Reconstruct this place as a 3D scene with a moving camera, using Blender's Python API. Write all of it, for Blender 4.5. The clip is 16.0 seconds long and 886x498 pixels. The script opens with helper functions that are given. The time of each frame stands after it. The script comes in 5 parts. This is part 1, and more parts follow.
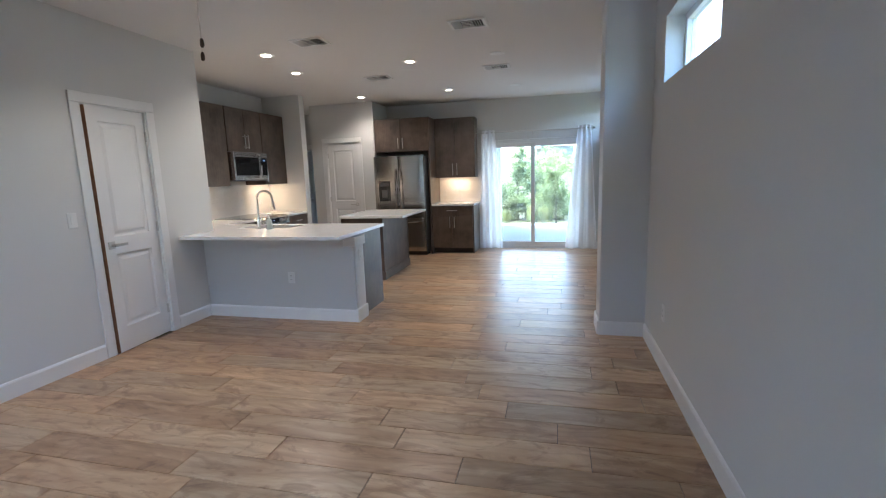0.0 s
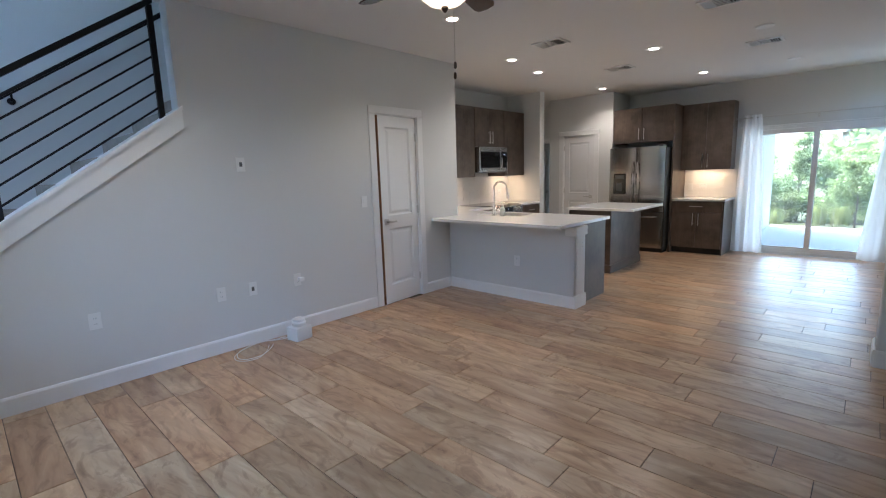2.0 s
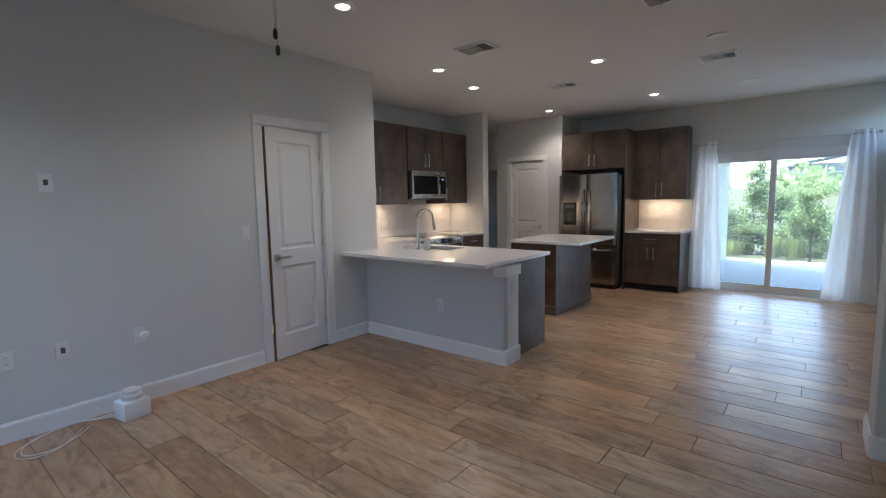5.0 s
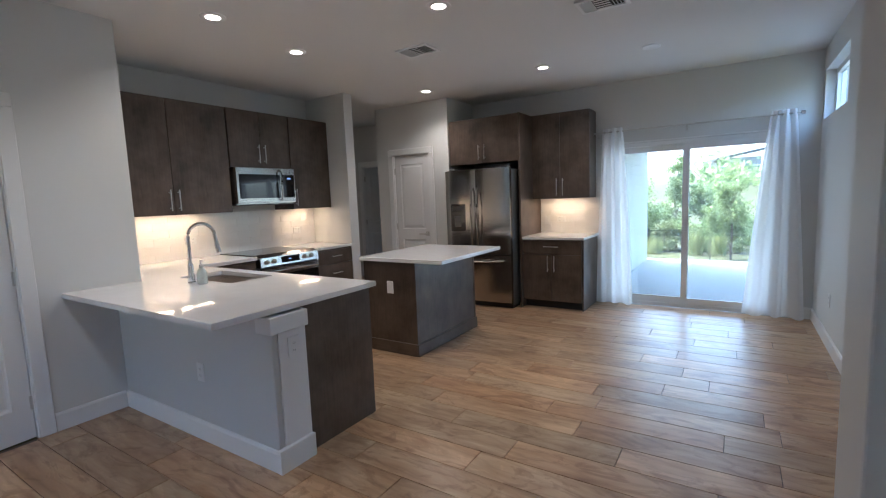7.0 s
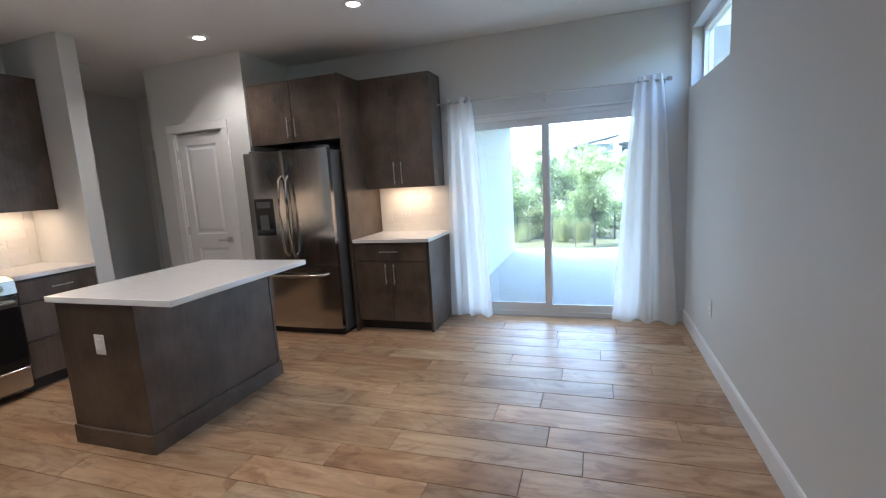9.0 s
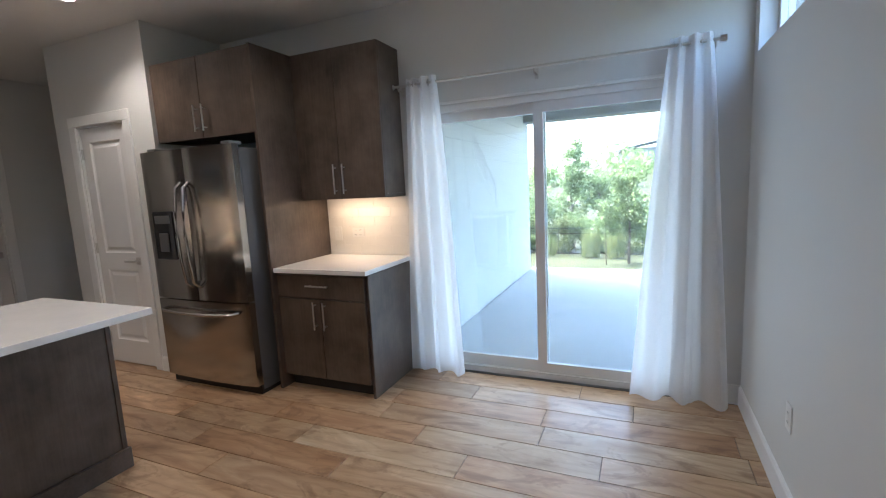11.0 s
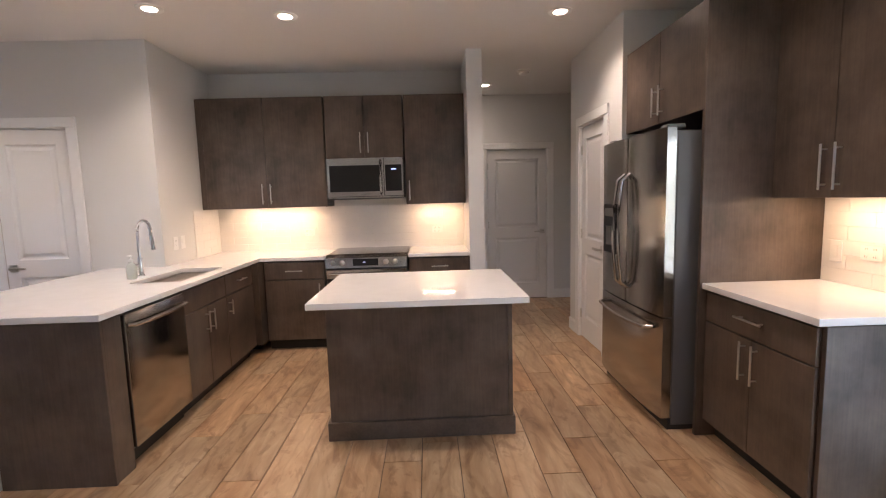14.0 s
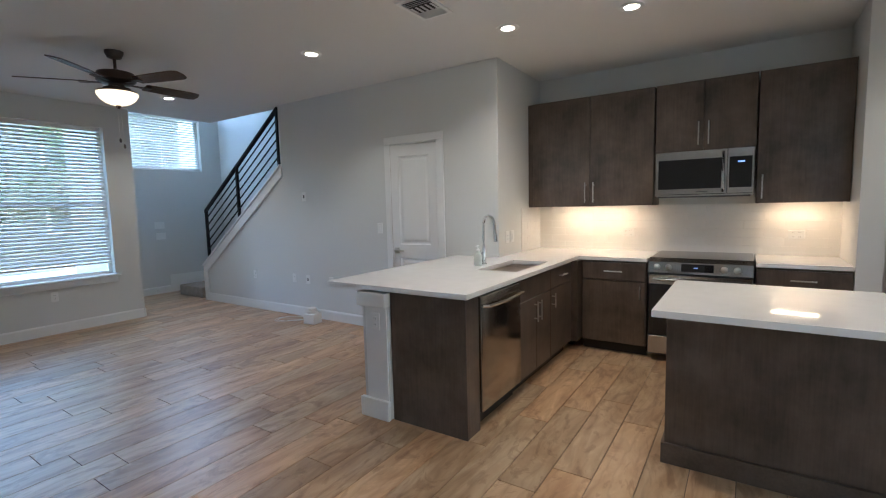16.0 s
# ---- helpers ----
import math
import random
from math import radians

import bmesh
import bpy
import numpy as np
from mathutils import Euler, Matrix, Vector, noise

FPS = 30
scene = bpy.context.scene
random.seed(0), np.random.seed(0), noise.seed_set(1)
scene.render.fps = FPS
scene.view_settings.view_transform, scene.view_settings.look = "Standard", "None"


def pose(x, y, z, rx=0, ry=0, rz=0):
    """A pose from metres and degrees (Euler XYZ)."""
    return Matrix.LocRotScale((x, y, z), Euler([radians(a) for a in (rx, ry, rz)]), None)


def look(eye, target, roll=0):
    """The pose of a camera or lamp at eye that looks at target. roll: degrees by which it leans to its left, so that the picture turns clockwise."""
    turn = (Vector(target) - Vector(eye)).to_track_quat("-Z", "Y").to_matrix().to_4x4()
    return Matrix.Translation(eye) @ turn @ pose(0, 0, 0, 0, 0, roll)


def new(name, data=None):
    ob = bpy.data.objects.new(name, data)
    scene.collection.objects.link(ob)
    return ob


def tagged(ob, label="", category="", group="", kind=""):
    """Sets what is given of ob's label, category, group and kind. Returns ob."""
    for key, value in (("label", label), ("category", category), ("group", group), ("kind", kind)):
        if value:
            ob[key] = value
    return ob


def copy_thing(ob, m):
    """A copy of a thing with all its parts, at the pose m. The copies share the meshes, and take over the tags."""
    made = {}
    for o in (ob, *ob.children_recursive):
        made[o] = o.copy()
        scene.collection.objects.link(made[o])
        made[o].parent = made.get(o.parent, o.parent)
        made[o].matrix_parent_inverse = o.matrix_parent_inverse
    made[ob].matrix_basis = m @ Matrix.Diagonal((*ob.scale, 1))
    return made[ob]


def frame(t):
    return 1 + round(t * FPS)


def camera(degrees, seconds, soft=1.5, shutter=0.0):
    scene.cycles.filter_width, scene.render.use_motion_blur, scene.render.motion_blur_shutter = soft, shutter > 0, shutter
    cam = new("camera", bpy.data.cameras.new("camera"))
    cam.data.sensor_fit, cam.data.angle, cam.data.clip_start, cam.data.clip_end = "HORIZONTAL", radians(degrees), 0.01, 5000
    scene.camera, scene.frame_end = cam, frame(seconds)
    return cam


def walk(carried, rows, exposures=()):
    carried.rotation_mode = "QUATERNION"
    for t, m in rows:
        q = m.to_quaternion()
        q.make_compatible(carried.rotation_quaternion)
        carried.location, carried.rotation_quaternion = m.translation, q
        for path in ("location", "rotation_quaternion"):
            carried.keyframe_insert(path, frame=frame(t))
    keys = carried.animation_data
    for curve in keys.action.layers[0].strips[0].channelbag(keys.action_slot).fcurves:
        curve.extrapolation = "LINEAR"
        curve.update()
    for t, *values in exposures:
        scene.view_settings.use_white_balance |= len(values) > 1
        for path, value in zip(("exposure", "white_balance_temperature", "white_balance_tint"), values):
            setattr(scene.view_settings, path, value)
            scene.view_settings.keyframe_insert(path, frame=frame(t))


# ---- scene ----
cam = camera(88.1, 16.0, soft=1.15)
PATH = [
    (0, (0.116, 0.22, 1.448), (-0.361, 2.136, 1.127), -1.9),
    (0.5, (0.196, 0.215, 1.453), (-0.498, 2.063, 1.125), -1.9),
    (1, (0.281, 0.15, 1.454), (-0.643, 1.892, 1.116), -1.9),
    (1.5, (0.37, 0.065, 1.453), (-0.774, 1.67, 1.111), -2.0),
    (2, (0.376, 0.004, 1.454), (-0.974, 1.444, 1.13), -1.8),
    (2.5, (0.346, -0.037, 1.449), (-1.168, 1.233, 1.141), -1.2),
    (3, (0.312, -0.073, 1.452), (-1.311, 1.056, 1.152), -0.6),
    (3.5, (0.266, -0.002, 1.441), (-1.357, 1.129, 1.149), -0.5),
    (4, (0.177, 0.258, 1.451), (-1.346, 1.526, 1.188), -0.7),
    (4.5, (0.184, 0.603, 1.426), (-1.211, 2.017, 1.188), -0.7),
    (5, (0.191, 1.053, 1.428), (-1.065, 2.595, 1.218), -1.0),
    (7.5, (0.215, 3.298, 1.459), (-0.819, 4.994, 1.223), -2.4),
    (8, (0.155, 3.699, 1.461), (-0.793, 5.442, 1.203), -2.7),
    (8.5, (0.154, 4.082, 1.454), (-0.64, 5.895, 1.168), -3.1),
    (9, (0.149, 4.44, 1.441), (-0.483, 6.314, 1.143), -3.4),
    (11.5, (0.382, 6.167, 1.45), (-0.566, 7.909, 1.197), -2.3),
    (12, (0.369, 6.44, 1.431), (-0.885, 7.981, 1.199), -2.4),
    (12.5, (0.334, 6.603, 1.435), (-1.245, 7.812, 1.218), -1.7),
    (13, (0.36, 6.721, 1.438), (-1.457, 7.529, 1.226), -1.2),
    (13.5, (0.412, 6.797, 1.443), (-1.532, 7.209, 1.222), -1.3),
    (14, (0.423, 6.807, 1.434), (-1.564, 6.867, 1.215), -1.6),
    (14.5, (0.43, 6.786, 1.44), (-1.539, 6.51, 1.221), -1.8),
    (15, (0.43, 6.731, 1.438), (-1.471, 6.146, 1.226), -1.7),
    (15.5, (0.429, 6.628, 1.437), (-1.366, 5.77, 1.237), -1.5),
    (16, (0.431, 6.515, 1.437), (-1.231, 5.418, 1.245), -1.4),
]
EXPOSURES = [(0.0, 4.58, 5500, 9), (1.5, 4.53, 5520, 10), (2.0, 4.46, 5560, 10), (2.5, 4.31, 5650, 11), (3.0, 4.21, 5800, 13), (3.5, 4.14, 5980, 15), (4.0, 4.06, 5850, 13), (5.0, 4.00, 5480, 10), (7.5, 4.27, 5340, 10), (9.0, 4.41, 5340, 10),
             (11.5, 4.21, 5780, 12), (12.0, 3.97, 6080, 14), (12.5, 3.79, 6450, 17), (13.0, 4.57, 7200, 28), (13.5, 4.93, 6950, 31), (14.0, 4.79, 6300, 21), (14.5, 4.66, 5830, 11), (15.0, 4.61, 5700, 10), (15.5, 4.48, 5650, 6), (16.0, 4.36, 5500, 6)]
walk(cam, [(t, look(eye, target, roll)) for t, eye, target, roll in PATH], EXPOSURES)

# ---------------------------------------------------------------- light
H = 2.80
world = bpy.data.worlds.new("sky")
scene.world = world
world.use_nodes = True
wn = world.node_tree
sky = wn.nodes.new("ShaderNodeTexSky")
sky.sky_type = "NISHITA"
sky.sun_disc = False
sky.sun_elevation = radians(62)
sky.sun_rotation = radians(285)
sky.dust_density = 4.0
sky.air_density = 1.15
wn.links.new(sky.outputs[0], wn.nodes["Background"].inputs[0])
wn.nodes["Background"].inputs[1].default_value = 0.15
sun = new("sun", bpy.data.lights.new("sun", "SUN"))
sun.data.energy = 1.2
sun.data.angle = radians(0.6)
sun.data.color = (1.0, 0.95, 0.87)
sun.matrix_world = look((-30, 8, 60), (0, 0, 0))

# daylight standing in the patio door's opening
daylight = new("patio_daylight", bpy.data.lights.new("patio_daylight", "AREA"))
daylight.data.shape, daylight.data.size, daylight.data.size_y = "RECTANGLE", 1.70, 1.86
daylight.data.energy, daylight.data.color = 0.55, (0.84, 0.95, 1.0)
daylight.matrix_world = look((-0.305, 9.063, 1.03), (-0.305, 5.0, 1.03))

CAN_W, UNDER_W = 0.74, 0.125
WARM, WARMER = (1.0, 0.82, 0.64), (1.0, 0.66, 0.37)


# ---------------------------------------------------------------- materials
def nodes_of(name):
    m = bpy.data.materials.new(name)
    m.use_nodes = True
    t = m.node_tree
    return m, t, t.nodes["Principled BSDF"]


def add(t, kind, **inputs):
    n = t.nodes.new(kind)
    for key, value in inputs.items():
        n.inputs[key.replace("_", " ")].default_value = value
    return n


def ramp(t, source, stops):
    r = t.nodes.new("ShaderNodeValToRGB")
    r.color_ramp.elements[0].position, r.color_ramp.elements[0].color = stops[0][0], (*stops[0][1], 1)
    r.color_ramp.elements[1].position, r.color_ramp.elements[1].color = stops[-1][0], (*stops[-1][1], 1)
    for p, c in stops[1:-1]:
        e = r.color_ramp.elements.new(p)
        e.color = (*c, 1)
    t.links.new(source, r.inputs[0])
    return r.outputs[0]


def coords(t, scale=(1, 1, 1), space="Object"):
    tc = t.nodes.new("ShaderNodeTexCoord")
    mp = t.nodes.new("ShaderNodeMapping")
    mp.inputs["Scale"].default_value = scale
    t.links.new(tc.outputs[space], mp.inputs[0])
    return mp.outputs[0]


def bump_to(t, bsdf, height, strength, distance=0.002):
    b = t.nodes.new("ShaderNodeBump")
    b.inputs["Strength"].default_value = strength
    b.inputs["Distance"].default_value = distance
    t.links.new(height, b.inputs["Height"])
    t.links.new(b.outputs[0], bsdf.inputs["Normal"])


def shade(c, k):
    return tuple(min(1.0, v * k) for v in c)


def surface(name, color, rough=0.5, metal=0.0, var=0.06, scale=2.5, fine=120.0, bump=0.1, stretch=(1, 1, 1), spec=0.5):
    """A plain surface with blotches at two scales and a fine relief."""
    m, t, b = nodes_of(name)
    co = coords(t, stretch)
    big = add(t, "ShaderNodeTexNoise", Scale=scale, Detail=4.0)
    small = add(t, "ShaderNodeTexNoise", Scale=fine, Detail=3.0)
    t.links.new(co, big.inputs["Vector"]), t.links.new(co, small.inputs["Vector"])
    mix = t.nodes.new("ShaderNodeMath")
    mix.operation = "MULTIPLY_ADD"
    mix.inputs[1].default_value = 0.35
    t.links.new(small.outputs[0], mix.inputs[0]), t.links.new(big.outputs[0], mix.inputs[2])
    col = ramp(t, mix.outputs[0], [(0.35, shade(color, 1 - var)), (1.0, shade(color, 1 + var))])
    t.links.new(col, b.inputs["Base Color"])
    rr = ramp(t, big.outputs[0], [(0.3, (rough * 0.88,) * 3), (0.7, (min(1, rough * 1.12),) * 3)])
    t.links.new(rr, b.inputs["Roughness"])
    b.inputs["Metallic"].default_value = metal
    b.inputs["Specular IOR Level"].default_value = spec
    if bump:
        bump_to(t, b, small.outputs[0], bump)
    return m


def wood(name, dark, light, rough, axis=2, fine=70.0, spec=0.5, grain_share=0.22):
    """Stained timber with the grain along one axis."""
    m, t, b = nodes_of(name)
    s = [1.0, 1.0, 1.0]
    s[axis] = 0.06
    co = coords(t, tuple(s))
    grain = add(t, "ShaderNodeTexNoise", Scale=fine, Detail=5.0, Roughness=0.6, Distortion=0.4)
    blot = add(t, "ShaderNodeTexNoise", Scale=4.0, Detail=5.0, Roughness=0.6)
    t.links.new(co, grain.inputs["Vector"])
    t.links.new(coords(t), blot.inputs["Vector"])
    mix = t.nodes.new("ShaderNodeMath")
    mix.operation = "MULTIPLY_ADD"
    mix.inputs[1].default_value = grain_share
    t.links.new(grain.outputs[0], mix.inputs[0]), t.links.new(blot.outputs[0], mix.inputs[2])
    t.links.new(ramp(t, mix.outputs[0], [(0.30 + 0.45 * grain_share, dark), (0.72 + 0.5 * grain_share, light)]), b.inputs["Base Color"])
    b.inputs["Roughness"].default_value = rough
    b.inputs["Specular IOR Level"].default_value = spec
    bump_to(t, b, grain.outputs[0], 0.07)
    return m


def plank_tile(name):
    """Porcelain planks printed like weathered timber, each with a print of its own."""
    m, t, b = nodes_of(name)
    tc = t.nodes.new("ShaderNodeTexCoord")
    info = t.nodes.new("ShaderNodeObjectInfo")
    off = t.nodes.new("ShaderNodeMath")
    off.operation = "MULTIPLY"
    off.inputs[1].default_value = 87.0
    t.links.new(info.outputs["Random"], off.inputs[0])
    comb = t.nodes.new("ShaderNodeCombineXYZ")
    t.links.new(off.outputs[0], comb.inputs[0]), t.links.new(off.outputs[0], comb.inputs[1])
    ad = t.nodes.new("ShaderNodeVectorMath")
    t.links.new(tc.outputs["Object"], ad.inputs[0]), t.links.new(comb.outputs[0], ad.inputs[1])

    def mapped(s):
        mp = t.nodes.new("ShaderNodeMapping")
        mp.inputs["Scale"].default_value = s
        t.links.new(ad.outputs[0], mp.inputs[0])
        return mp.outputs[0]

    hue = t.nodes.new("ShaderNodeTexWhiteNoise")
    hue.noise_dimensions = "1D"
    t.links.new(off.outputs[0], hue.inputs["W"])
    swirl = add(t, "ShaderNodeTexNoise", Scale=1.6, Detail=4.0, Roughness=0.55, Distortion=1.6)
    t.links.new(mapped((0.9, 3.2, 1.0)), swirl.inputs["Vector"])
    grain = add(t, "ShaderNodeTexNoise", Scale=5.5, Detail=6.0, Roughness=0.58, Distortion=1.3)
    t.links.new(mapped((0.26, 3.0, 1.0)), grain.inputs["Vector"])
    figure = add(t, "ShaderNodeTexWave", Scale=2.0, Distortion=11.0, Detail=3.0, Detail_Scale=1.1, Detail_Roughness=0.55)
    figure.bands_direction = "Y"
    t.links.new(mapped((0.8, 2.0, 1.0)), figure.inputs["Vector"])
    patch = add(t, "ShaderNodeTexNoise", Scale=2.6, Detail=7.0, Roughness=0.62, Distortion=2.8)
    t.links.new(mapped((0.8, 1.7, 1.0)), patch.inputs["Vector"])
    base = ramp(t, swirl.outputs[0], [(0.26, (0.33, 0.20, 0.108)), (0.42, (0.445, 0.288, 0.162)), (0.56, (0.52, 0.362, 0.220)), (0.74, (0.645, 0.48, 0.315))])
    gr = ramp(t, grain.outputs[0], [(0.30, (0.52, 0.46, 0.41)), (0.47, (0.93, 0.91, 0.89)), (0.62, (1.0, 1.0, 1.0)), (0.78, (1.10, 1.10, 1.10))])
    fg = ramp(t, figure.outputs[0], [(0.0, (0.62, 0.54, 0.47)), (0.16, (0.92, 0.90, 0.88)), (0.40, (1.0, 1.0, 1.0)), (1.0, (1.06, 1.06, 1.06))])
    pt = ramp(t, patch.outputs[0], [(0.34, (0.60, 0.52, 0.46)), (0.435, (0.84, 0.80, 0.77)), (0.46, (1.0, 1.0, 1.0)), (0.60, (1.0, 1.0, 1.0)), (0.66, (1.16, 1.18, 1.20))])
    tone = ramp(t, info.outputs["Random"], [(0.0, (0.72, 0.67, 0.63)), (0.35, (0.92, 0.89, 0.86)), (0.7, (1.02, 1.0, 0.98)), (1.0, (1.14, 1.15, 1.16))])
    cast = ramp(t, hue.outputs["Value"], [(0.0, (1.07, 0.97, 0.88)), (0.5, (1.0, 1.0, 1.0)), (1.0, (0.93, 1.0, 1.06))])
    out = base
    for layer, share in ((gr, 0.24), (fg, 0.30), (pt, 0.85), (tone, 0.95), (cast, 1.0)):
        mul3 = t.nodes.new("ShaderNodeMix")
        mul3.data_type, mul3.blend_type = "RGBA", "MULTIPLY"
        mul3.inputs["Factor"].default_value = share
        t.links.new(out, mul3.inputs["A"]), t.links.new(layer, mul3.inputs["B"])
        out = mul3.outputs["Result"]
    t.links.new(out, b.inputs["Base Color"])
    t.links.new(ramp(t, grain.outputs[0], [(0.3, (0.36,) * 3), (0.7, (0.29,) * 3)]), b.inputs["Roughness"])
    b.inputs["Specular IOR Level"].default_value = 0.9
    bump_to(t, b, grain.outputs[0], 0.10, 0.0015)
    return m


def steel(name, color, rough, axis=0):
    m, t, b = nodes_of(name)
    s = [60.0, 60.0, 60.0]
    s[axis] = 0.6
    n = add(t, "ShaderNodeTexNoise", Scale=6.0, Detail=4.0)
    t.links.new(coords(t, tuple(s)), n.inputs["Vector"])
    t.links.new(ramp(t, n.outputs[0], [(0.3, shade(color, 0.93)), (0.7, shade(color, 1.05))]), b.inputs["Base Color"])
    t.links.new(ramp(t, n.outputs[0], [(0.3, (rough * 0.85,) * 3), (0.7, (rough * 1.2,) * 3)]), b.inputs["Roughness"])
    b.inputs["Metallic"].default_value = 1.0
    b.inputs["Anisotropic"].default_value = 0.6
    bump_to(t, b, n.outputs[0], 0.04, 0.001)
    return m


def glow(name, color, strength):
    m, t, b = nodes_of(name)
    b.inputs["Base Color"].default_value = (0.8, 0.8, 0.8, 1)
    b.inputs["Emission Color"].default_value = (*color, 1)
    b.inputs["Emission Strength"].default_value = strength
    return m


def pane_glass(name, tint=(0.80, 0.84, 0.84), gloss=0.07, haze=0.035):
    """Clear glass with a reflection, a view-dimming tint and a pale scattering layer imitating glare."""
    m, t, b = nodes_of(name)
    t.nodes.remove(b)
    tr = add(t, "ShaderNodeBsdfTransparent", Color=(*tint, 1))
    gl = add(t, "ShaderNodeBsdfGlossy", Roughness=0.0)
    du = add(t, "ShaderNodeBsdfTranslucent", Color=(0.9, 0.92, 0.93, 1))
    mx, md = add(t, "ShaderNodeMixShader", Fac=gloss), add(t, "ShaderNodeMixShader", Fac=haze)
    n = add(t, "ShaderNodeTexNoise", Scale=3.0, Detail=5.0)
    t.links.new(coords(t), n.inputs["Vector"])
    t.links.new(ramp(t, n.outputs[0], [(0.3, (haze * 0.7,) * 3), (0.7, (haze * 1.3,) * 3)]), md.inputs[0])
    t.links.new(tr.outputs[0], mx.inputs[1]), t.links.new(gl.outputs[0], mx.inputs[2])
    t.links.new(mx.outputs[0], md.inputs[1]), t.links.new(du.outputs[0], md.inputs[2])
    t.links.new(md.outputs[0], t.nodes["Material Output"].inputs[0])
    return m


def cloth(name, color, through_share, clear):
    """Thin fabric: part lit on its face, part glowing with the light behind it, part open weave."""
    m, t, b = nodes_of(name)
    t.nodes.remove(b)
    n = add(t, "ShaderNodeTexNoise", Scale=260.0, Detail=2.0)
    t.links.new(coords(t, (1, 1, 0.4)), n.inputs["Vector"])
    col = ramp(t, n.outputs[0], [(0.3, shade(color, 0.94)), (0.7, color)])
    d, s, c = t.nodes.new("ShaderNodeBsdfDiffuse"), t.nodes.new("ShaderNodeBsdfTranslucent"), t.nodes.new("ShaderNodeBsdfTransparent")
    t.links.new(col, d.inputs[0]), t.links.new(col, s.inputs[0])
    m1, m2 = add(t, "ShaderNodeMixShader", Fac=through_share), add(t, "ShaderNodeMixShader", Fac=clear)
    t.links.new(d.outputs[0], m1.inputs[1]), t.links.new(s.outputs[0], m1.inputs[2])
    t.links.new(m1.outputs[0], m2.inputs[1]), t.links.new(c.outputs[0], m2.inputs[2])
    t.links.new(m2.outputs[0], t.nodes["Material Output"].inputs[0])
    return m


def leaf(name, dark, light):
    m, t, b = nodes_of(name)
    g = t.nodes.new("ShaderNodeNewGeometry")
    col = ramp(t, g.outputs["Random Per Island"], [(0.0, dark), (1.0, light)])
    t.links.new(col, b.inputs["Base Color"])
    b.inputs["Roughness"].default_value = 0.6
    tl = t.nodes.new("ShaderNodeBsdfTranslucent")
    t.links.new(col, tl.inputs[0])
    mx = add(t, "ShaderNodeMixShader", Fac=0.5)
    t.links.new(b.outputs[0], mx.inputs[1]), t.links.new(tl.outputs[0], mx.inputs[2])
    t.links.new(mx.outputs[0], t.nodes["Material Output"].inputs[0])
    return m


M_WALL = surface("wall_paint", (0.665, 0.665, 0.65), 0.62, var=0.015, scale=1.2, fine=220, bump=0.10, spec=0.3)
M_CEIL = surface("ceiling_paint", (0.74, 0.73, 0.71), 0.8, var=0.015, scale=1.0, fine=160, bump=0.16, spec=0.2)
M_TRIM = surface("white_trim_paint", (0.79, 0.79, 0.78), 0.38, var=0.02, scale=3, fine=60, bump=0.03)
M_DOOR = surface("white_door_paint", (0.77, 0.765, 0.755), 0.42, var=0.025, scale=2, fine=90, bump=0.05)
M_PLANK = plank_tile("timber_look_porcelain")
M_GROUT = surface("grout", (0.13, 0.105, 0.085), 0.85, var=0.15, scale=6, fine=300, bump=0.3)
M_CAB = wood("espresso_stained_maple", (0.047, 0.034, 0.0255), (0.132, 0.096, 0.073), 0.36, grain_share=0.34)
M_CABX = wood("espresso_stained_maple_flat", (0.047, 0.034, 0.0255), (0.132, 0.096, 0.073), 0.36, axis=0, grain_share=0.34)
# near-black colour puts the shade into toe kicks, vents and base grille
M_DARK = surface("recess_shade", (0.016, 0.014, 0.012), 0.6, var=0.2)
M_QUARTZ = surface("white_quartz", (0.80, 0.79, 0.775), 0.055, var=0.035, scale=9, fine=420, bump=0.0)
M_STEEL = steel("brushed_stainless", (0.52, 0.495, 0.47), 0.22, axis=0)
M_STEELV = steel("brushed_stainless_upright", (0.44, 0.415, 0.385), 0.17, axis=2)
M_BASIN = steel("satin_stainless_basin", (0.50, 0.485, 0.47), 0.28, axis=0)
M_NICKEL = surface("brushed_nickel", (0.60, 0.585, 0.56), 0.32, 1.0, var=0.03, scale=12, fine=200, bump=0.0)
M_CHROME = surface("polished_chrome", (0.80, 0.80, 0.81), 0.07, 1.0, var=0.02, scale=20, bump=0.0)
M_BLACKGLASS = surface("black_glass", (0.012, 0.012, 0.013), 0.05, var=0.05, bump=0.0)
M_BLACK = surface("black_painted_steel", (0.009, 0.009, 0.0095), 0.5, var=0.15, scale=12, fine=200, bump=0.08, spec=0.25)
M_PLASTIC = surface("white_plastic", (0.78, 0.78, 0.765), 0.35, var=0.02, scale=6, bump=0.01)
M_GREYPL = surface("grey_plastic", (0.10, 0.10, 0.10), 0.4, var=0.1, bump=0.02)
M_TILE = surface("glazed_white_tile", (0.79, 0.775, 0.75), 0.12, var=0.03, scale=5, fine=30, bump=0.05)
M_TGROUT = surface("pale_grout", (0.76, 0.745, 0.72), 0.85, var=0.06, fine=300, bump=0.2)
M_GLASS = pane_glass("window_glass")
M_CURTAIN = cloth("white_sheer_polyester", (0.94, 0.94, 0.95), 0.45, 0.07)
M_SLAT = cloth("white_vinyl_slat", (0.81, 0.81, 0.80), 0.17, 0.0)
M_VINYL = surface("white_vinyl_frame", (0.80, 0.80, 0.79), 0.4, var=0.02, scale=4, bump=0.01)
M_CARPET = surface("grey_brown_carpet", (0.31, 0.27, 0.235), 0.95, var=0.18, scale=12, fine=420, bump=0.8, spec=0.1)
M_CANLENS = glow("lit_lens", WARM, 1.6)
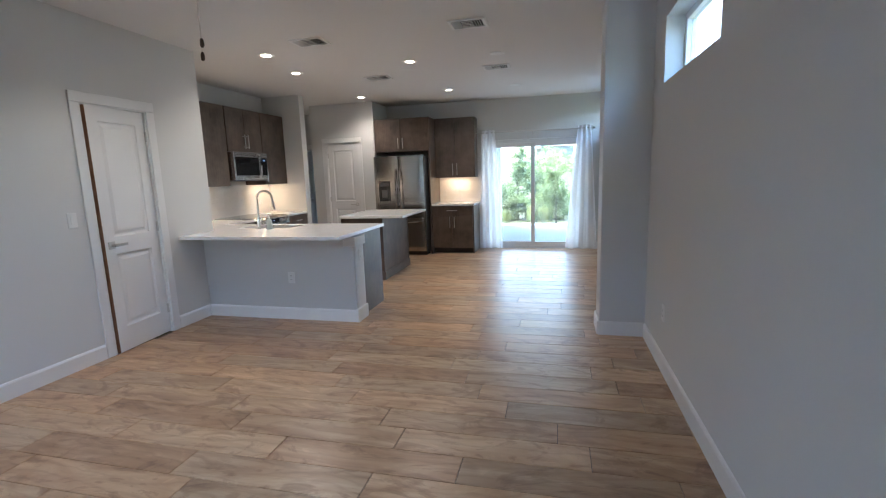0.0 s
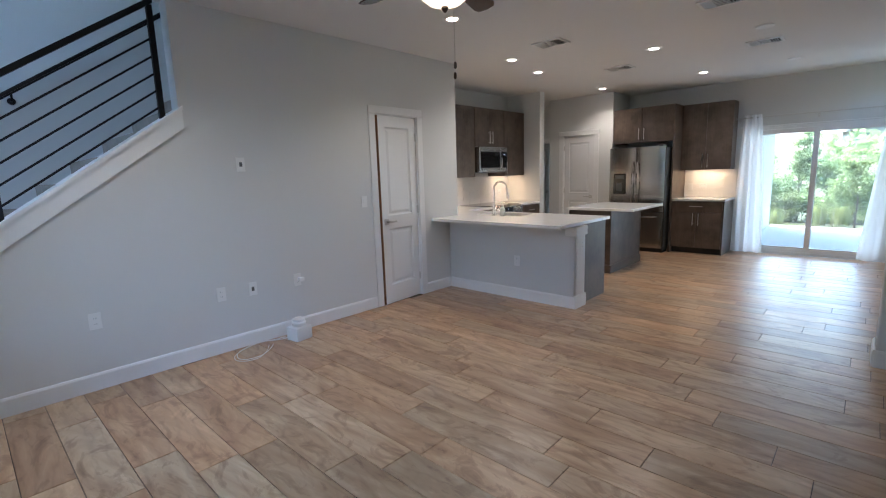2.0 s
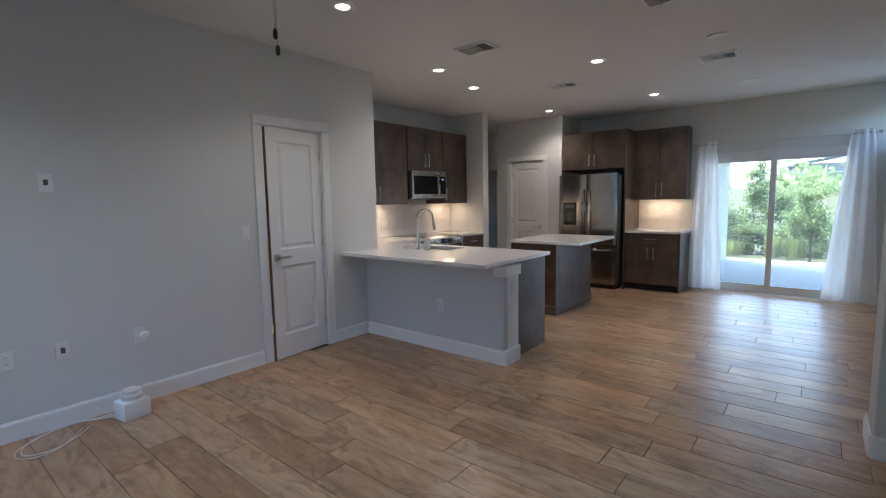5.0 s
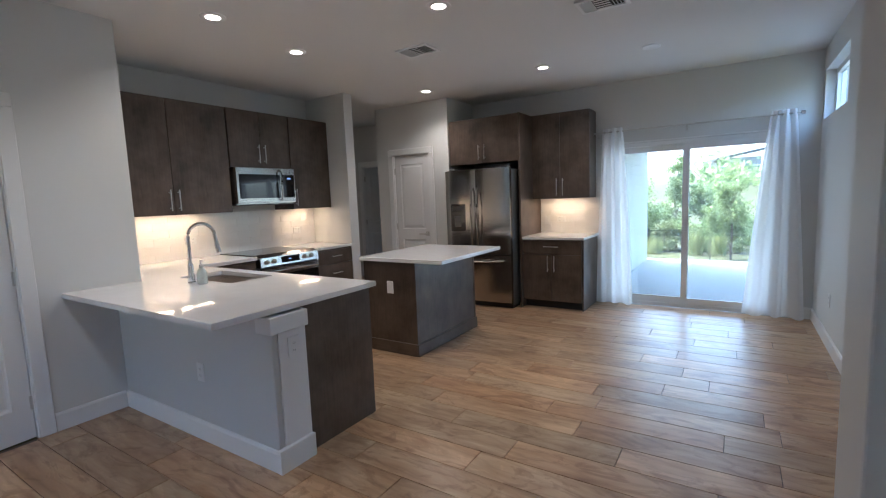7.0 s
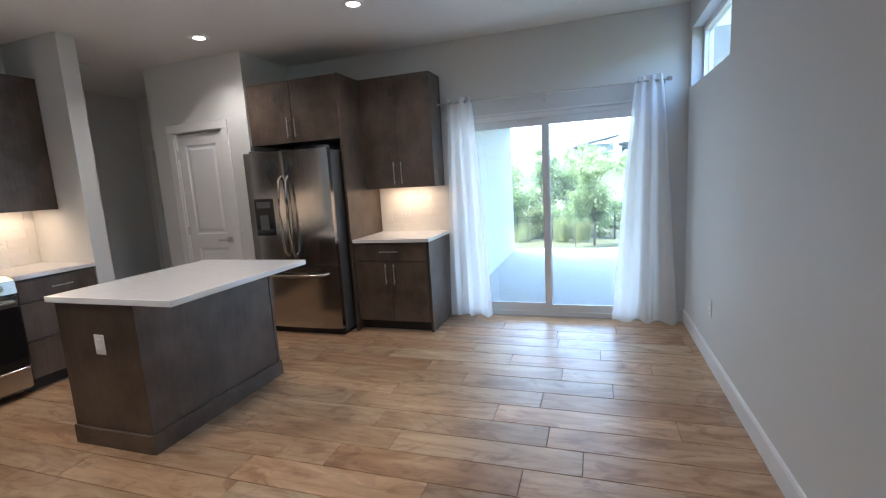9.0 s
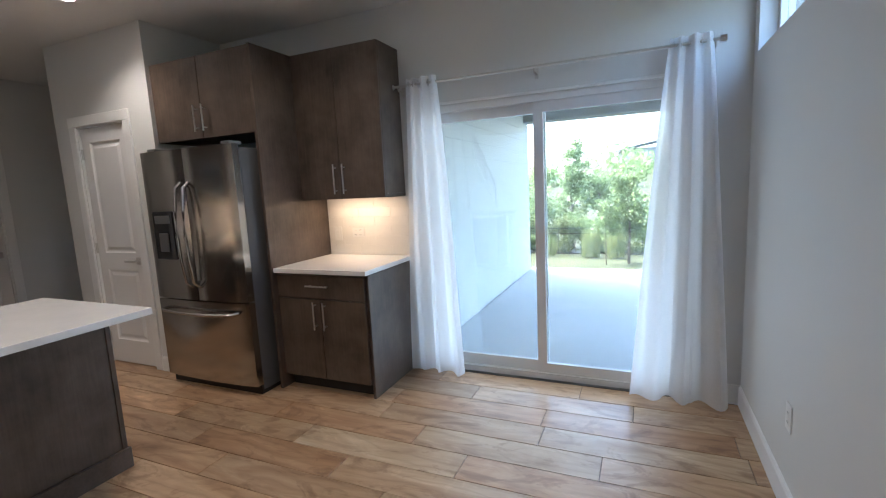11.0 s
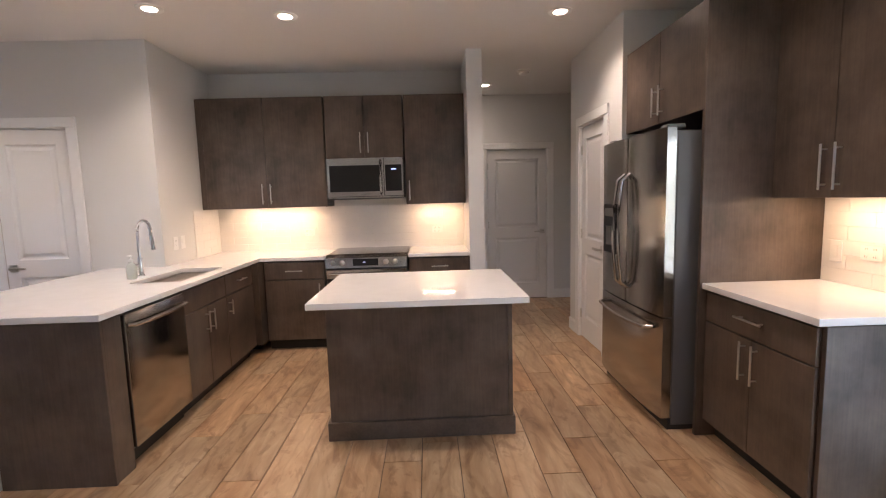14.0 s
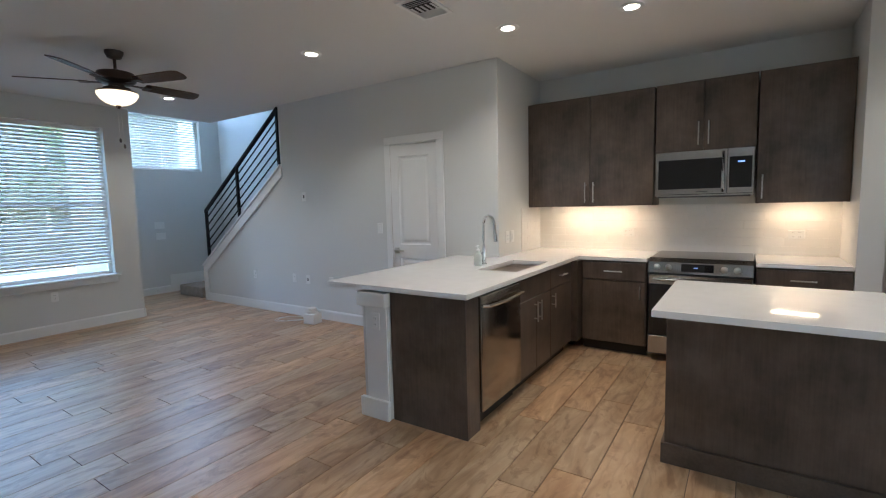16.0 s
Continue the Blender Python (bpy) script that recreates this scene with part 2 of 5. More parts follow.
M_BOWL = glow("lit_alabaster_bowl", (1.0, 0.70, 0.42), 0.10)
M_BARLENS = glow("lit_bar_lens", WARMER, 1.0)
M_BRONZE = surface("dark_bronze", (0.075, 0.06, 0.05), 0.38, 0.8, var=0.12, scale=15, bump=0.04)
M_BLADE = wood("walnut_blade", (0.035, 0.018, 0.012), (0.085, 0.045, 0.03), 0.27, axis=0)
M_DISPLAY = glow("blue_display", (0.15, 0.35, 1.0), 0.06)
M_SOAP = surface("clear_soap_bottle", (0.62, 0.66, 0.62), 0.12, var=0.03, bump=0.0)
M_CONC = surface("patio_concrete", (0.47, 0.46, 0.45), 0.8, var=0.12, scale=2.0, fine=140, bump=0.25)
M_SIDING = surface("white_siding_paint", (0.56, 0.56, 0.555), 0.6, var=0.03, scale=3, fine=160, bump=0.15)
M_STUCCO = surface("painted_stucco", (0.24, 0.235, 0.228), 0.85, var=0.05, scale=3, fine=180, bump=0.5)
M_GRASS = surface("lawn", (0.068, 0.070, 0.032), 0.9, var=0.3, scale=1.2, fine=60, bump=0.8, spec=0.15)
M_LEAF = leaf("fresh_leaves", (0.15, 0.21, 0.08), (0.32, 0.375, 0.16))
M_LEAF2 = leaf("yellow_green_leaves", (0.18, 0.21, 0.08), (0.34, 0.36, 0.15))
M_BARK = surface("bark", (0.12, 0.095, 0.07), 0.9, var=0.3, scale=8, fine=60, bump=0.9)
M_SLATEBLUE = surface("blue_siding", (0.05, 0.072, 0.10), 0.7, var=0.08)
M_ROOF = surface("roof_shingle", (0.10, 0.10, 0.10), 0.9, var=0.2, fine=40, bump=0.5)
M_FARGLASS = surface("far_window_glass", (0.06, 0.075, 0.09), 0.1, bump=0)


# ---------------------------------------------------------------- mesh helpers
def bx(bm, x0, y0, z0, x1, y1, z1, bevel=0.0, seg=1):
    """A box between two corners, with softened edges where asked."""
    x0, x1, y0, y1, z0, z1 = min(x0, x1), max(x0, x1), min(y0, y1), max(y0, y1), min(z0, z1), max(z0, z1)
    v = [bm.verts.new(p) for p in ((x0, y0, z0), (x1, y0, z0), (x1, y1, z0), (x0, y1, z0), (x0, y0, z1), (x1, y0, z1), (x1, y1, z1), (x0, y1, z1))]
    fs = [bm.faces.new([v[i] for i in q]) for q in ((3, 2, 1, 0), (4, 5, 6, 7), (0, 1, 5, 4), (1, 2, 6, 5), (2, 3, 7, 6), (3, 0, 4, 7))]
    if bevel:
        es = list({e for f in fs for e in f.edges})
        bmesh.ops.bevel(bm, geom=es, offset=bevel, segments=seg, affect="EDGES", profile=0.5, clamp_overlap=True)
    return bm


def box(*a, bevel=0.0, seg=1):
    return bx(bmesh.new(), *a, bevel=bevel, seg=seg)


def lathe(bm, profile, n=24, at=(0, 0, 0), axis="z"):
    """Turns a profile of (radius, height) about an axis."""
    rings = []
    for r, h in profile:
        ring = []
        for i in range(n):
            a = 2 * math.pi * i / n
            p = (r * math.cos(a), r * math.sin(a), h)
            if axis == "y":
                p = (p[0], p[2], -p[1])
            elif axis == "x":
                p = (p[2], p[0], p[1])
            ring.append(bm.verts.new((p[0] + at[0], p[1] + at[1], p[2] + at[2])))
        rings.append(ring)
    for a, b in zip(rings, rings[1:]):
        for i in range(n):
            bm.faces.new((a[i], a[(i + 1) % n], b[(i + 1) % n], b[i]))
    bm.faces.new(list(reversed(rings[0])))
    bm.faces.new(rings[-1])
    return bm


def tube(bm, points, r, n=10):
    """A round bar along a line of points; r may be a list of radii."""
    pts = [Vector(p) for p in points]
    rings = []
    up = Vector((0, 0, 1))
    for i, p in enumerate(pts):
        d = (pts[min(i + 1, len(pts) - 1)] - pts[max(i - 1, 0)]).normalized()
        side = d.cross(up)
        if side.length < 0.02:
            side = d.cross(Vector((0, 1, 0)))
        side.normalize()
        other = side.cross(d)
        rad = r[i] if isinstance(r, (list, tuple)) else r
        rings.append([bm.verts.new(p + rad * (math.cos(2 * math.pi * k / n) * side + math.sin(2 * math.pi * k / n) * other)) for k in range(n)])
    for a, b in zip(rings, rings[1:]):
        for k in range(n):
            bm.faces.new((a[k], a[(k + 1) % n], b[(k + 1) % n], b[k]))
    bm.faces.new(list(reversed(rings[0])))
    bm.faces.new(rings[-1])
    return bm


def cells(us, vs, keep, w0, w1, place):
    """A solid plate: the cells of a grid for which keep(u, v) holds, between w0 and w1; place maps (u, v, w) to a point."""
    us, vs = sorted(set(us)), sorted(set(vs))
    bm = bmesh.new()
    made = {}

    def vert(i, j, k):
        if (i, j, k) not in made:
            made[i, j, k] = bm.verts.new(place(us[i], vs[j], (w0, w1)[k]))
        return made[i, j, k]

    inside = {(i, j) for i in range(len(us) - 1) for j in range(len(vs) - 1) if keep((us[i] + us[i + 1]) / 2, (vs[j] + vs[j + 1]) / 2)}
    for i, j in inside:
        for k in (0, 1):
            bm.faces.new([vert(a, b, k) for a, b in ((i, j), (i + 1, j), (i + 1, j + 1), (i, j + 1))])
        for (di, dj), (p, q) in (((-1, 0), ((i, j), (i, j + 1))), ((1, 0), ((i + 1, j), (i + 1, j + 1))), ((0, -1), ((i, j), (i + 1, j))), ((0, 1), ((i, j + 1), (i + 1, j + 1)))):
            if (i + di, j + dj) not in inside:
                bm.faces.new([vert(*p, 0), vert(*q, 0), vert(*q, 1), vert(*p, 1)])
    bmesh.ops.recalc_face_normals(bm, faces=bm.faces)
    return bm


def mesh_of(name, bm, material, smooth=False):
    me = bpy.data.meshes.new(name)
    bm.normal_update()
    bm.to_mesh(me)
    bm.free()
    me.materials.append(material)
    if smooth:
        me.shade_smooth()
        me.set_sharp_from_angle(angle=radians(38))
    return me


def part(name, bm, material, parent=None, label="", smooth=False):
    ob = new(name, mesh_of(name, bm, material, smooth))
    ob.parent = parent
    return tagged(ob, label) if label else ob


def thing(name, m, label, category, group="", kind=""):
    ob = new(name)
    ob.matrix_world = m
    return tagged(ob, label, category, group, kind)


def setting(name, bm, material, label, category, parent=None):
    return tagged(part(name, bm, material, parent), label, category, "", "structure")


def wall(name, axis, p0, p1, u0, u1, z0, z1, holes=(), label="pale grey painted plaster wall", material=None):
    """A wall between the planes p0 and p1 of an axis, from u0 to u1 along the other, with openings (u0, u1, z0, z1) through it."""
    us = [u0, u1] + [h[i] for h in holes for i in (0, 1)]
    vs = [z0, z1] + [h[i] for h in holes for i in (2, 3)]
    keep = lambda u, v: not any(h[0] < u < h[1] and h[2] < v < h[3] for h in holes)
    place = (lambda u, v, w: (w, u, v)) if axis == "x" else (lambda u, v, w: (u, w, v))
    return setting(name, cells(us, vs, keep, p0, p1, place), material or M_WALL, label, "wall")

# ---------------------------------------------------------------- the shell
WX, KX, EX, EX2, NY, SY = -3.575, -4.65, 0.87, 0.93, 9.05, -0.37
RY, RX = -2.05, -4.75          # entry's far wall, stairwell's far wall
HX = -5.90                     # hall's end wall
T = 0.14

WIN_S = (-2.18, -0.30, 0.64, 2.52)
WIN_E = (2.78, 3.965, 2.05, 2.50)
WIN_N = (7.76, 8.95, 2.09, 2.57)
WIN_R = (-4.38, -3.00, 2.16, 3.12)
# unseen opening, added only to let sky light into the stairwell
WIN_U = (-4.72, -2.40, 3.20, 5.30)
SLIDE = (-1.22, 0.61, 0.0, 2.03)
DOOR_A = (3.215, 3.815, 0.0, 2.10)
DOOR_B = (7.634, 8.455, 0.0, 2.07)
DOOR_C = (-4.10, -3.48, 0.0, 2.085)
DOOR_D = (-5.70, -4.93, 0.0, 2.07)


def jambed(d):
    return d[0] - 0.012, d[1] + 0.012, d[2], d[3] + 0.012


# the stair wall's sloping top: a five-sided plate
hole = (DOOR_A[0] - 0.012, DOOR_A[1] + 0.012, 0.0, DOOR_A[3] + 0.012)
bm = cells([1.30, 4.525, hole[0], hole[1]], [0.0, H, hole[3]], lambda u, v: not (hole[0] < u < hole[1] and v < hole[3]), WX - T, WX, lambda u, v, w: (w, u, v))
outline = [(-0.72, 0.0), (1.30, 0.0), (1.30, 1.985), (-0.72, 0.56)]
fr_, bk_ = [bm.verts.new((WX, y, z)) for y, z in outline], [bm.verts.new((WX - T, y, z)) for y, z in outline]
bm.faces.new(fr_), bm.faces.new(list(reversed(bk_)))
for i in range(len(outline)):
    j = (i + 1) % len(outline)
    bm.faces.new((fr_[j], fr_[i], bk_[i], bk_[j]))
bmesh.ops.recalc_face_normals(bm, faces=bm.faces)
wall_west = setting("wall_west", bm, M_WALL, "pale grey plaster wall below a staircase", "wall")
wall("wall_kitchen_return", "y", 4.525 - T, 4.525, KX - T, WX - T, 0, H)
wall("wall_kitchen", "x", KX - T, KX, 4.525, 7.345, 0, H)
wall("wall_stub", "y", 7.20, 7.345, KX, -3.963, 0, H)
wall("wall_hall_south", "y", 7.205, 7.345, HX, KX - T, 0, H)
wall("wall_hall_west", "x", HX - T, HX, 7.2, 12.64, 0, H, [jambed(DOOR_B)])
wall("wall_hall_north", "y", 9.40, 9.52, HX, -2.10, 0, H, [jambed(DOOR_D)])
wall("wall_closet", "y", 8.32, 8.43, -4.41, -3.14, 0, H, [jambed(DOOR_C)])
wall("wall_closet_west", "x", -4.41, -4.30, 8.43, 9.40, 0, H)
wall("wall_closet_east", "x", -3.25, -3.14, 8.43, NY, 0, H)
wall("wall_north", "y", NY, NY + 0.16, -4.30, EX2 + T, 0, H, [SLIDE])
wall("wall_east", "x", EX, EX + 0.20, SY - T, 4.33, 0, H, [WIN_E])
wall("wall_east_kitchen", "x", EX2, EX2 + 0.16, 4.65, NY, 0, H, [WIN_N])
setting("wall_pier", box(0.495, 4.33, 0, EX2 + 0.16, 4.65, H, bevel=0.008, seg=2), M_WALL, "pale grey plaster pier with rounded corners", "wall")
wall("wall_south", "y", SY - 0.16, SY, -2.49, EX + 0.20, 0, H, [WIN_S])
wall("wall_entry_east", "x", -2.49, -2.49 + T, RY, SY - 0.16, 0, 5.4)
wall("wall_entry_south", "y", RY - 0.16, RY, RX - T, -2.49 + T, 0, 5.4, [WIN_R, WIN_U])
wall("wall_stairwell", "x", RX - T, RX, RY, 4.385, 0, 5.4)
wall("wall_stairwell_north", "y", 4.24, 4.38, RX, WX - T, H + 0.2, 5.4)
wall("wall_upper_east", "x", WX - T, WX, SY, 4.385, H + 0.2, 5.4)
wall("wall_upper_south", "y", SY - 0.16, SY, WX, -2.49 + T, H + 0.2, 5.4)
wall("wall_side_room", "y", 12.5, 12.64, HX, -2.10, 0, H, [(-4.5, -3.95, 1.1, 1.95)])
# unseen walls and floor, added to close off the space behind door_2
wall("wall_beyond_hall", "x", HX - T - 0.7, HX - T - 0.6, 7.2, 9.0, 0, H)
wall("wall_beyond_hall_south", "y", 7.1, 7.2, HX - T - 0.7, HX - T, 0, H)
wall("wall_beyond_hall_north", "y", 9.0, 9.1, HX - T - 0.7, HX - T, 0, H)
setting("floor_beyond_hall", box(HX - T - 0.7, 7.2, -0.12, HX, 9.0, -0.003), M_CARPET, "grey-brown carpet", "floor")
wall("wall_side_room_east", "x", -2.24, -2.10, 9.52, 12.5, 0, H)

# ceilings
def ceiling(name, x0, y0, x1, y1, z=H, t=0.2):
    return setting(name, box(x0, y0, z, x1, y1, z + t), M_CEIL, "flat pale grey painted ceiling", "ceiling")

ceiling("ceiling", WX - T, SY - 0.16, EX + 0.25, 4.525)
ceiling("ceiling_kitchen", KX - T, 4.525, EX2 + 0.20, NY + 0.16)
ceiling("ceiling_hall", HX - T - 0.7, 7.2, KX - T, NY + 0.16)
ceiling("ceiling_side_room", HX - T, NY + 0.16, -2.10, 12.64)
ceiling("ceiling_stairwell", RX - T, RY - 0.16, -2.49 + T, 4.4, 5.4)

# floor: bed of grout, planks laid on it at the end of the file
floor = setting("floor", cells([-6.04, -4.9, -4.65, -3.6, 0.9, 1.0, -2.45], [-2.1, -0.45, 4.4, 7.25, 9.06, 9.40],
                               lambda x, y: (y < -0.45 and -4.9 < x < -2.45) or (-0.45 < y < 4.4 and -3.6 < x < 0.9) or (4.4 < y < 7.25 and x > -4.65) or (y > 7.25 and (y < 9.06 or x < -4.3) and (x < 0.95)),
                               -0.12, -0.0095, lambda u, v, w: (u, v, w)), M_GROUT, "timber-look porcelain plank floor in warm browns", "floor")
setting("floor_side_room", box(HX, 9.41, -0.12, -2.24, 12.5, -0.002), M_CARPET, "grey-brown carpet", "floor")


def baseboard(x0, y0, x1, y1, side):
    """A skirting along a line, proud towards side (a unit step in x or y)."""
    t, h = 0.014, 0.125
    bm = bmesh.new()
    a, b = (x0, y0), (x1, y1)
    prof = [(0, 0), (t, 0), (t, h - 0.018), (t * 0.55, h - 0.004), (0, h)]
    ends = []
    for x, y in (a, b):
        ends.append([bm.verts.new((x + side[0] * d, y + side[1] * d, z)) for d, z in prof])
    for i in range(len(prof)):
        j = (i + 1) % len(prof)
        bm.faces.new((ends[0][i], ends[0][j], ends[1][j], ends[1][i]))
    bm.faces.new(ends[0]), bm.faces.new(list(reversed(ends[1])))
    bmesh.ops.recalc_face_normals(bm, faces=bm.faces)
    return setting("baseboard", bm, M_TRIM, "white painted baseboard", "baseboard")


CAS = 0.085
baseboard(WX, -0.70, WX, DOOR_A[0] - CAS - 0.012, (1, 0))
baseboard(WX, DOOR_A[1] + CAS + 0.012, WX, 4.335, (1, 0))
baseboard(WX + 0.015, 4.35, -1.83, 4.35, (0, -1))
baseboard(EX, SY + 0.015, EX, 4.315, (-1, 0))
baseboard(0.49, 4.33, EX - 0.015, 4.33, (0, -1))
baseboard(0.49, 4.33, 0.49, 4.65, (-1, 0))
baseboard(0.49, 4.65, EX2 - 0.015, 4.65, (0, 1))
baseboard(EX2, 4.665, EX2, NY - 0.015, (-1, 0))
baseboard(SLIDE[1] + 0.03, NY, EX2, NY, (0, -1))
baseboard(-1.29, NY, SLIDE[0] - 0.03, NY, (0, -1))
baseboard(-2.475, SY, EX - 0.015, SY, (0, 1))
baseboard(-2.49, SY, -2.49, RY + 0.015, (-1, 0))
baseboard(-3.66, RY, -2.49, RY, (0, 1))
baseboard(HX, 7.36, HX, DOOR_B[0] - CAS - 0.012, (1, 0))
baseboard(HX, DOOR_B[1] + CAS + 0.012, HX, 9.40, (1, 0))
baseboard(HX + 0.015, 7.345, -3.963, 7.345, (0, 1))
baseboard(-3.963, 7.20, -3.963, 7.345, (1, 0))
baseboard(-4.41, 8.32, DOOR_C[0] - CAS - 0.01, 8.32, (0, -1))
baseboard(DOOR_C[1] + CAS + 0.012, 8.32, -3.14, 8.32, (0, -1))
baseboard(-4.41, 8.33, -4.41, 9.39, (-1, 0))


# ---------------------------------------------------------------- doors
def lever(parent, x, z, way, y=0.0, face=-1):
    """A lever handle on a square rose; way: the side to which the lever points."""
    bm = box(x - 0.032, y, z - 0.032, x + 0.032, y + face * 0.012, z + 0.032, bevel=0.003)
    tube(bm, [(x, y, z), (x, y + face * 0.05, z)], 0.011, 12)
    bx(bm, x - 0.012 * way, y + face * 0.042, z - 0.011, x + 0.118 * way, y + face * 0.058, z + 0.011, bevel=0.004)
    return part("door_handle", bm, M_NICKEL, parent, "brushed nickel lever handle", True)


def panel_door(name, m, w, h, hinge, label, casing=(True, True), gap_dark=True, swing=0.0):
    """A moulded two-panel door in its opening. Local: width along x, front face towards -y, at y = 0 the wall's face."""
    d = thing(name, m, label, "door", "interior doors", "structure")
    y0, y1 = 0.018, 0.053
    g = 0.0055
    st, rail_t, rail_m, rail_b = 0.105, 0.125, 0.20, 0.22
    zm = 0.86
    leaf_ob = new("door_leaf")
    leaf_ob.parent = d
    holes = [(st, w - st, rail_b, zm), (st, w - st, zm + rail_m - 0.05, h - rail_t)]
    slab = cells([g, w - g, st, w - st], [0.008, h - g, rail_b, zm, zm + rail_m - 0.05, h - rail_t],
                 lambda u, v: not any(a < u < b and c < v < e for a, b, c, e in holes), y0, y1, lambda u, v, q: (u, q, v))
    part("door_slab", slab, M_DOOR, leaf_ob)
    for a, b, c, e in holes:
        bm = bmesh.new()
        rings = []
        for inset, depth in ((0.0, 0.0), (0.006, 0.010), (0.016, 0.015), (0.026, 0.015), (0.052, 0.004)):
            rings.append([bm.verts.new(p) for p in ((a + inset, y0 + depth, c + inset), (b - inset, y0 + depth, c + inset), (b - inset, y0 + depth, e - inset), (a + inset, y0 + depth, e - inset))])
        for r, s in zip(rings, rings[1:]):
            for i in range(4):
                bm.faces.new((r[i], r[(i + 1) % 4], s[(i + 1) % 4], s[i]))
        bm.faces.new(rings[-1])
        bm.faces.new([bm.verts.new(p) for p in ((a, y1 - 0.004, c), (a, y1 - 0.004, e), (b, y1 - 0.004, e), (b, y1 - 0.004, c))])
        part("door_panel", bm, M_DOOR, leaf_ob)
    lever(leaf_ob, w - 0.065 if hinge < 0 else 0.065, 0.945, -1 if hinge < 0 else 1, y0)
    hx = 0.0 if hinge < 0 else w
    for z in (0.24, 1.05, h - 0.22):
        bm = bmesh.new()
        tube(bm, [(hx, y0 - 0.006, z - 0.045), (hx, y0 - 0.006, z + 0.045)], 0.0075, 10)
        bx(bm, hx - 0.016, y0 - 0.003, z - 0.045, hx + 0.016, y0 + 0.001, z + 0.045)
        part("hinge", bm, M_NICKEL, leaf_ob, "satin nickel butt hinge")
    # jamb lining and casing
    jamb = box(-0.012, 0.0, 0.0, 0.0, 0.12, h + 0.012)
    bx(jamb, w, 0.0, 0.0, w + 0.012, 0.12, h + 0.012), bx(jamb, 0.0, 0.0, h, w, 0.12, h + 0.012)
    bx(jamb, 0.0, y1 + 0.002, 0.0, 0.012, y1 + 0.03, h), bx(jamb, w - 0.012, y1 + 0.002, 0.0, w, y1 + 0.03, h), bx(jamb, 0.012, y1 + 0.002, h - 0.012, w - 0.012, y1 + 0.03, h)
    part("door_jamb", jamb, M_TRIM, d)
    c = CAS
    for side, x in ((0, -0.008 - c), (1, w + 0.008)):
        if casing[side]:
            part("door_casing", box(x, -0.018, 0.0, x + c, 0.0, h + 0.008, bevel=0.004), M_TRIM, d)
    l, r = (-0.008 - c if casing[0] else 0.0), (w + 0.008 + c if casing[1] else w)
    part("door_casing", box(l, -0.020, h + 0.008, r, 0.0, h + 0.008 + c, bevel=0.004), M_TRIM, d)
    if swing:
        leaf_ob.matrix_local = pose(hx, 0.03, 0, 0, 0, swing) @ pose(-hx, -0.03, 0)
    return d


d1 = panel_door("door_1", pose(WX, DOOR_A[0], 0, 0, 0, 90), DOOR_A[1] - DOOR_A[0], DOOR_A[3], 1, "white two-panel closet door under the stairs, barely open", swing=5.0)
part("leaf_edge", box(0.0030, 0.0185, 0.010, 0.0054, 0.0525, DOOR_A[3] - 0.007), wood("raw_timber", (0.16, 0.07, 0.03), (0.28, 0.14, 0.06), 0.7), next(c for c in d1.children if c.name.startswith("door_leaf")), "bare brown timber edge")
panel_door("door_2", pose(HX, DOOR_B[0], 0, 0, 0, 90), DOOR_B[1] - DOOR_B[0], DOOR_B[3], -1, "closed white two-panel door at the hall's end")
panel_door("door_3", pose(DOOR_C[0], 8.32, 0), DOOR_C[1] - DOOR_C[0], DOOR_C[3], -1, "closed white two-panel pantry door beside the fridge", (True, True))
panel_door("door_4", pose(DOOR_D[0], 9.40, 0), DOOR_D[1] - DOOR_D[0], DOOR_D[3], -1, "white two-panel door standing ajar onto a daylit room", swing=75)


# ---------------------------------------------------------------- windows
def fixed_window(name, m, w, z0, z1, depth, label, bars=()):
    """A vinyl window at the outer side of its opening. Local: width along x, the room towards -y, y = 0 the wall's face."""
    d = thing(name, m, label, "window", "", "structure")
    f = 0.045
    y0, y1 = depth - 0.075, depth - 0.015
    part("window_frame", cells([0, f, w - f, w], [z0, z0 + f, z1 - f, z1], lambda u, v: not (f < u < w - f and z0 + f < v < z1 - f), y0, y1, lambda u, v, q: (u, q, v)), M_VINYL, d)
    for b in bars:
        part("meeting_rail", box(f, y0 + 0.01, b - 0.02, w - f, y1 - 0.005, b + 0.02), M_VINYL, d)
    p = part("pane", box(f, depth - 0.046, z0 + f, w - f, depth - 0.040, z1 - f), M_GLASS, d)
    p.visible_shadow = False
    return d


fixed_window("window_1", pose(EX, WIN_E[1], 0, 0, 0, -90), WIN_E[1] - WIN_E[0], WIN_E[2], WIN_E[3], 0.20, "narrow high transom window in white vinyl frame")
fixed_window("window_2", pose(EX2, WIN_N[1], 0, 0, 0, -90), WIN_N[1] - WIN_N[0], WIN_N[2], WIN_N[3], 0.16, "narrow high transom window in white vinyl frame")
win3 = fixed_window("window_3", pose(WIN_S[1], SY, 0, 0, 0, 180), WIN_S[1] - WIN_S[0], WIN_S[2], WIN_S[3], 0.16, "tall front window with white blinds and sill", (1.56,))
wS = WIN_S[1] - WIN_S[0]
part("window_sill", box(-0.05, -0.055, WIN_S[2] - 0.022, wS + 0.05, 0.09, WIN_S[2] + 0.003, bevel=0.005), M_TRIM, win3)
part("window_apron", box(-0.02, -0.016, WIN_S[2] - 0.10, wS + 0.02, 0.0, WIN_S[2] - 0.023, bevel=0.003), M_TRIM, win3)
fixed_window("window_4", pose(WIN_R[1], RY, 0, 0, 0, 180), WIN_R[1] - WIN_R[0], WIN_R[2], WIN_R[3], 0.16, "high entry window behind white blinds")
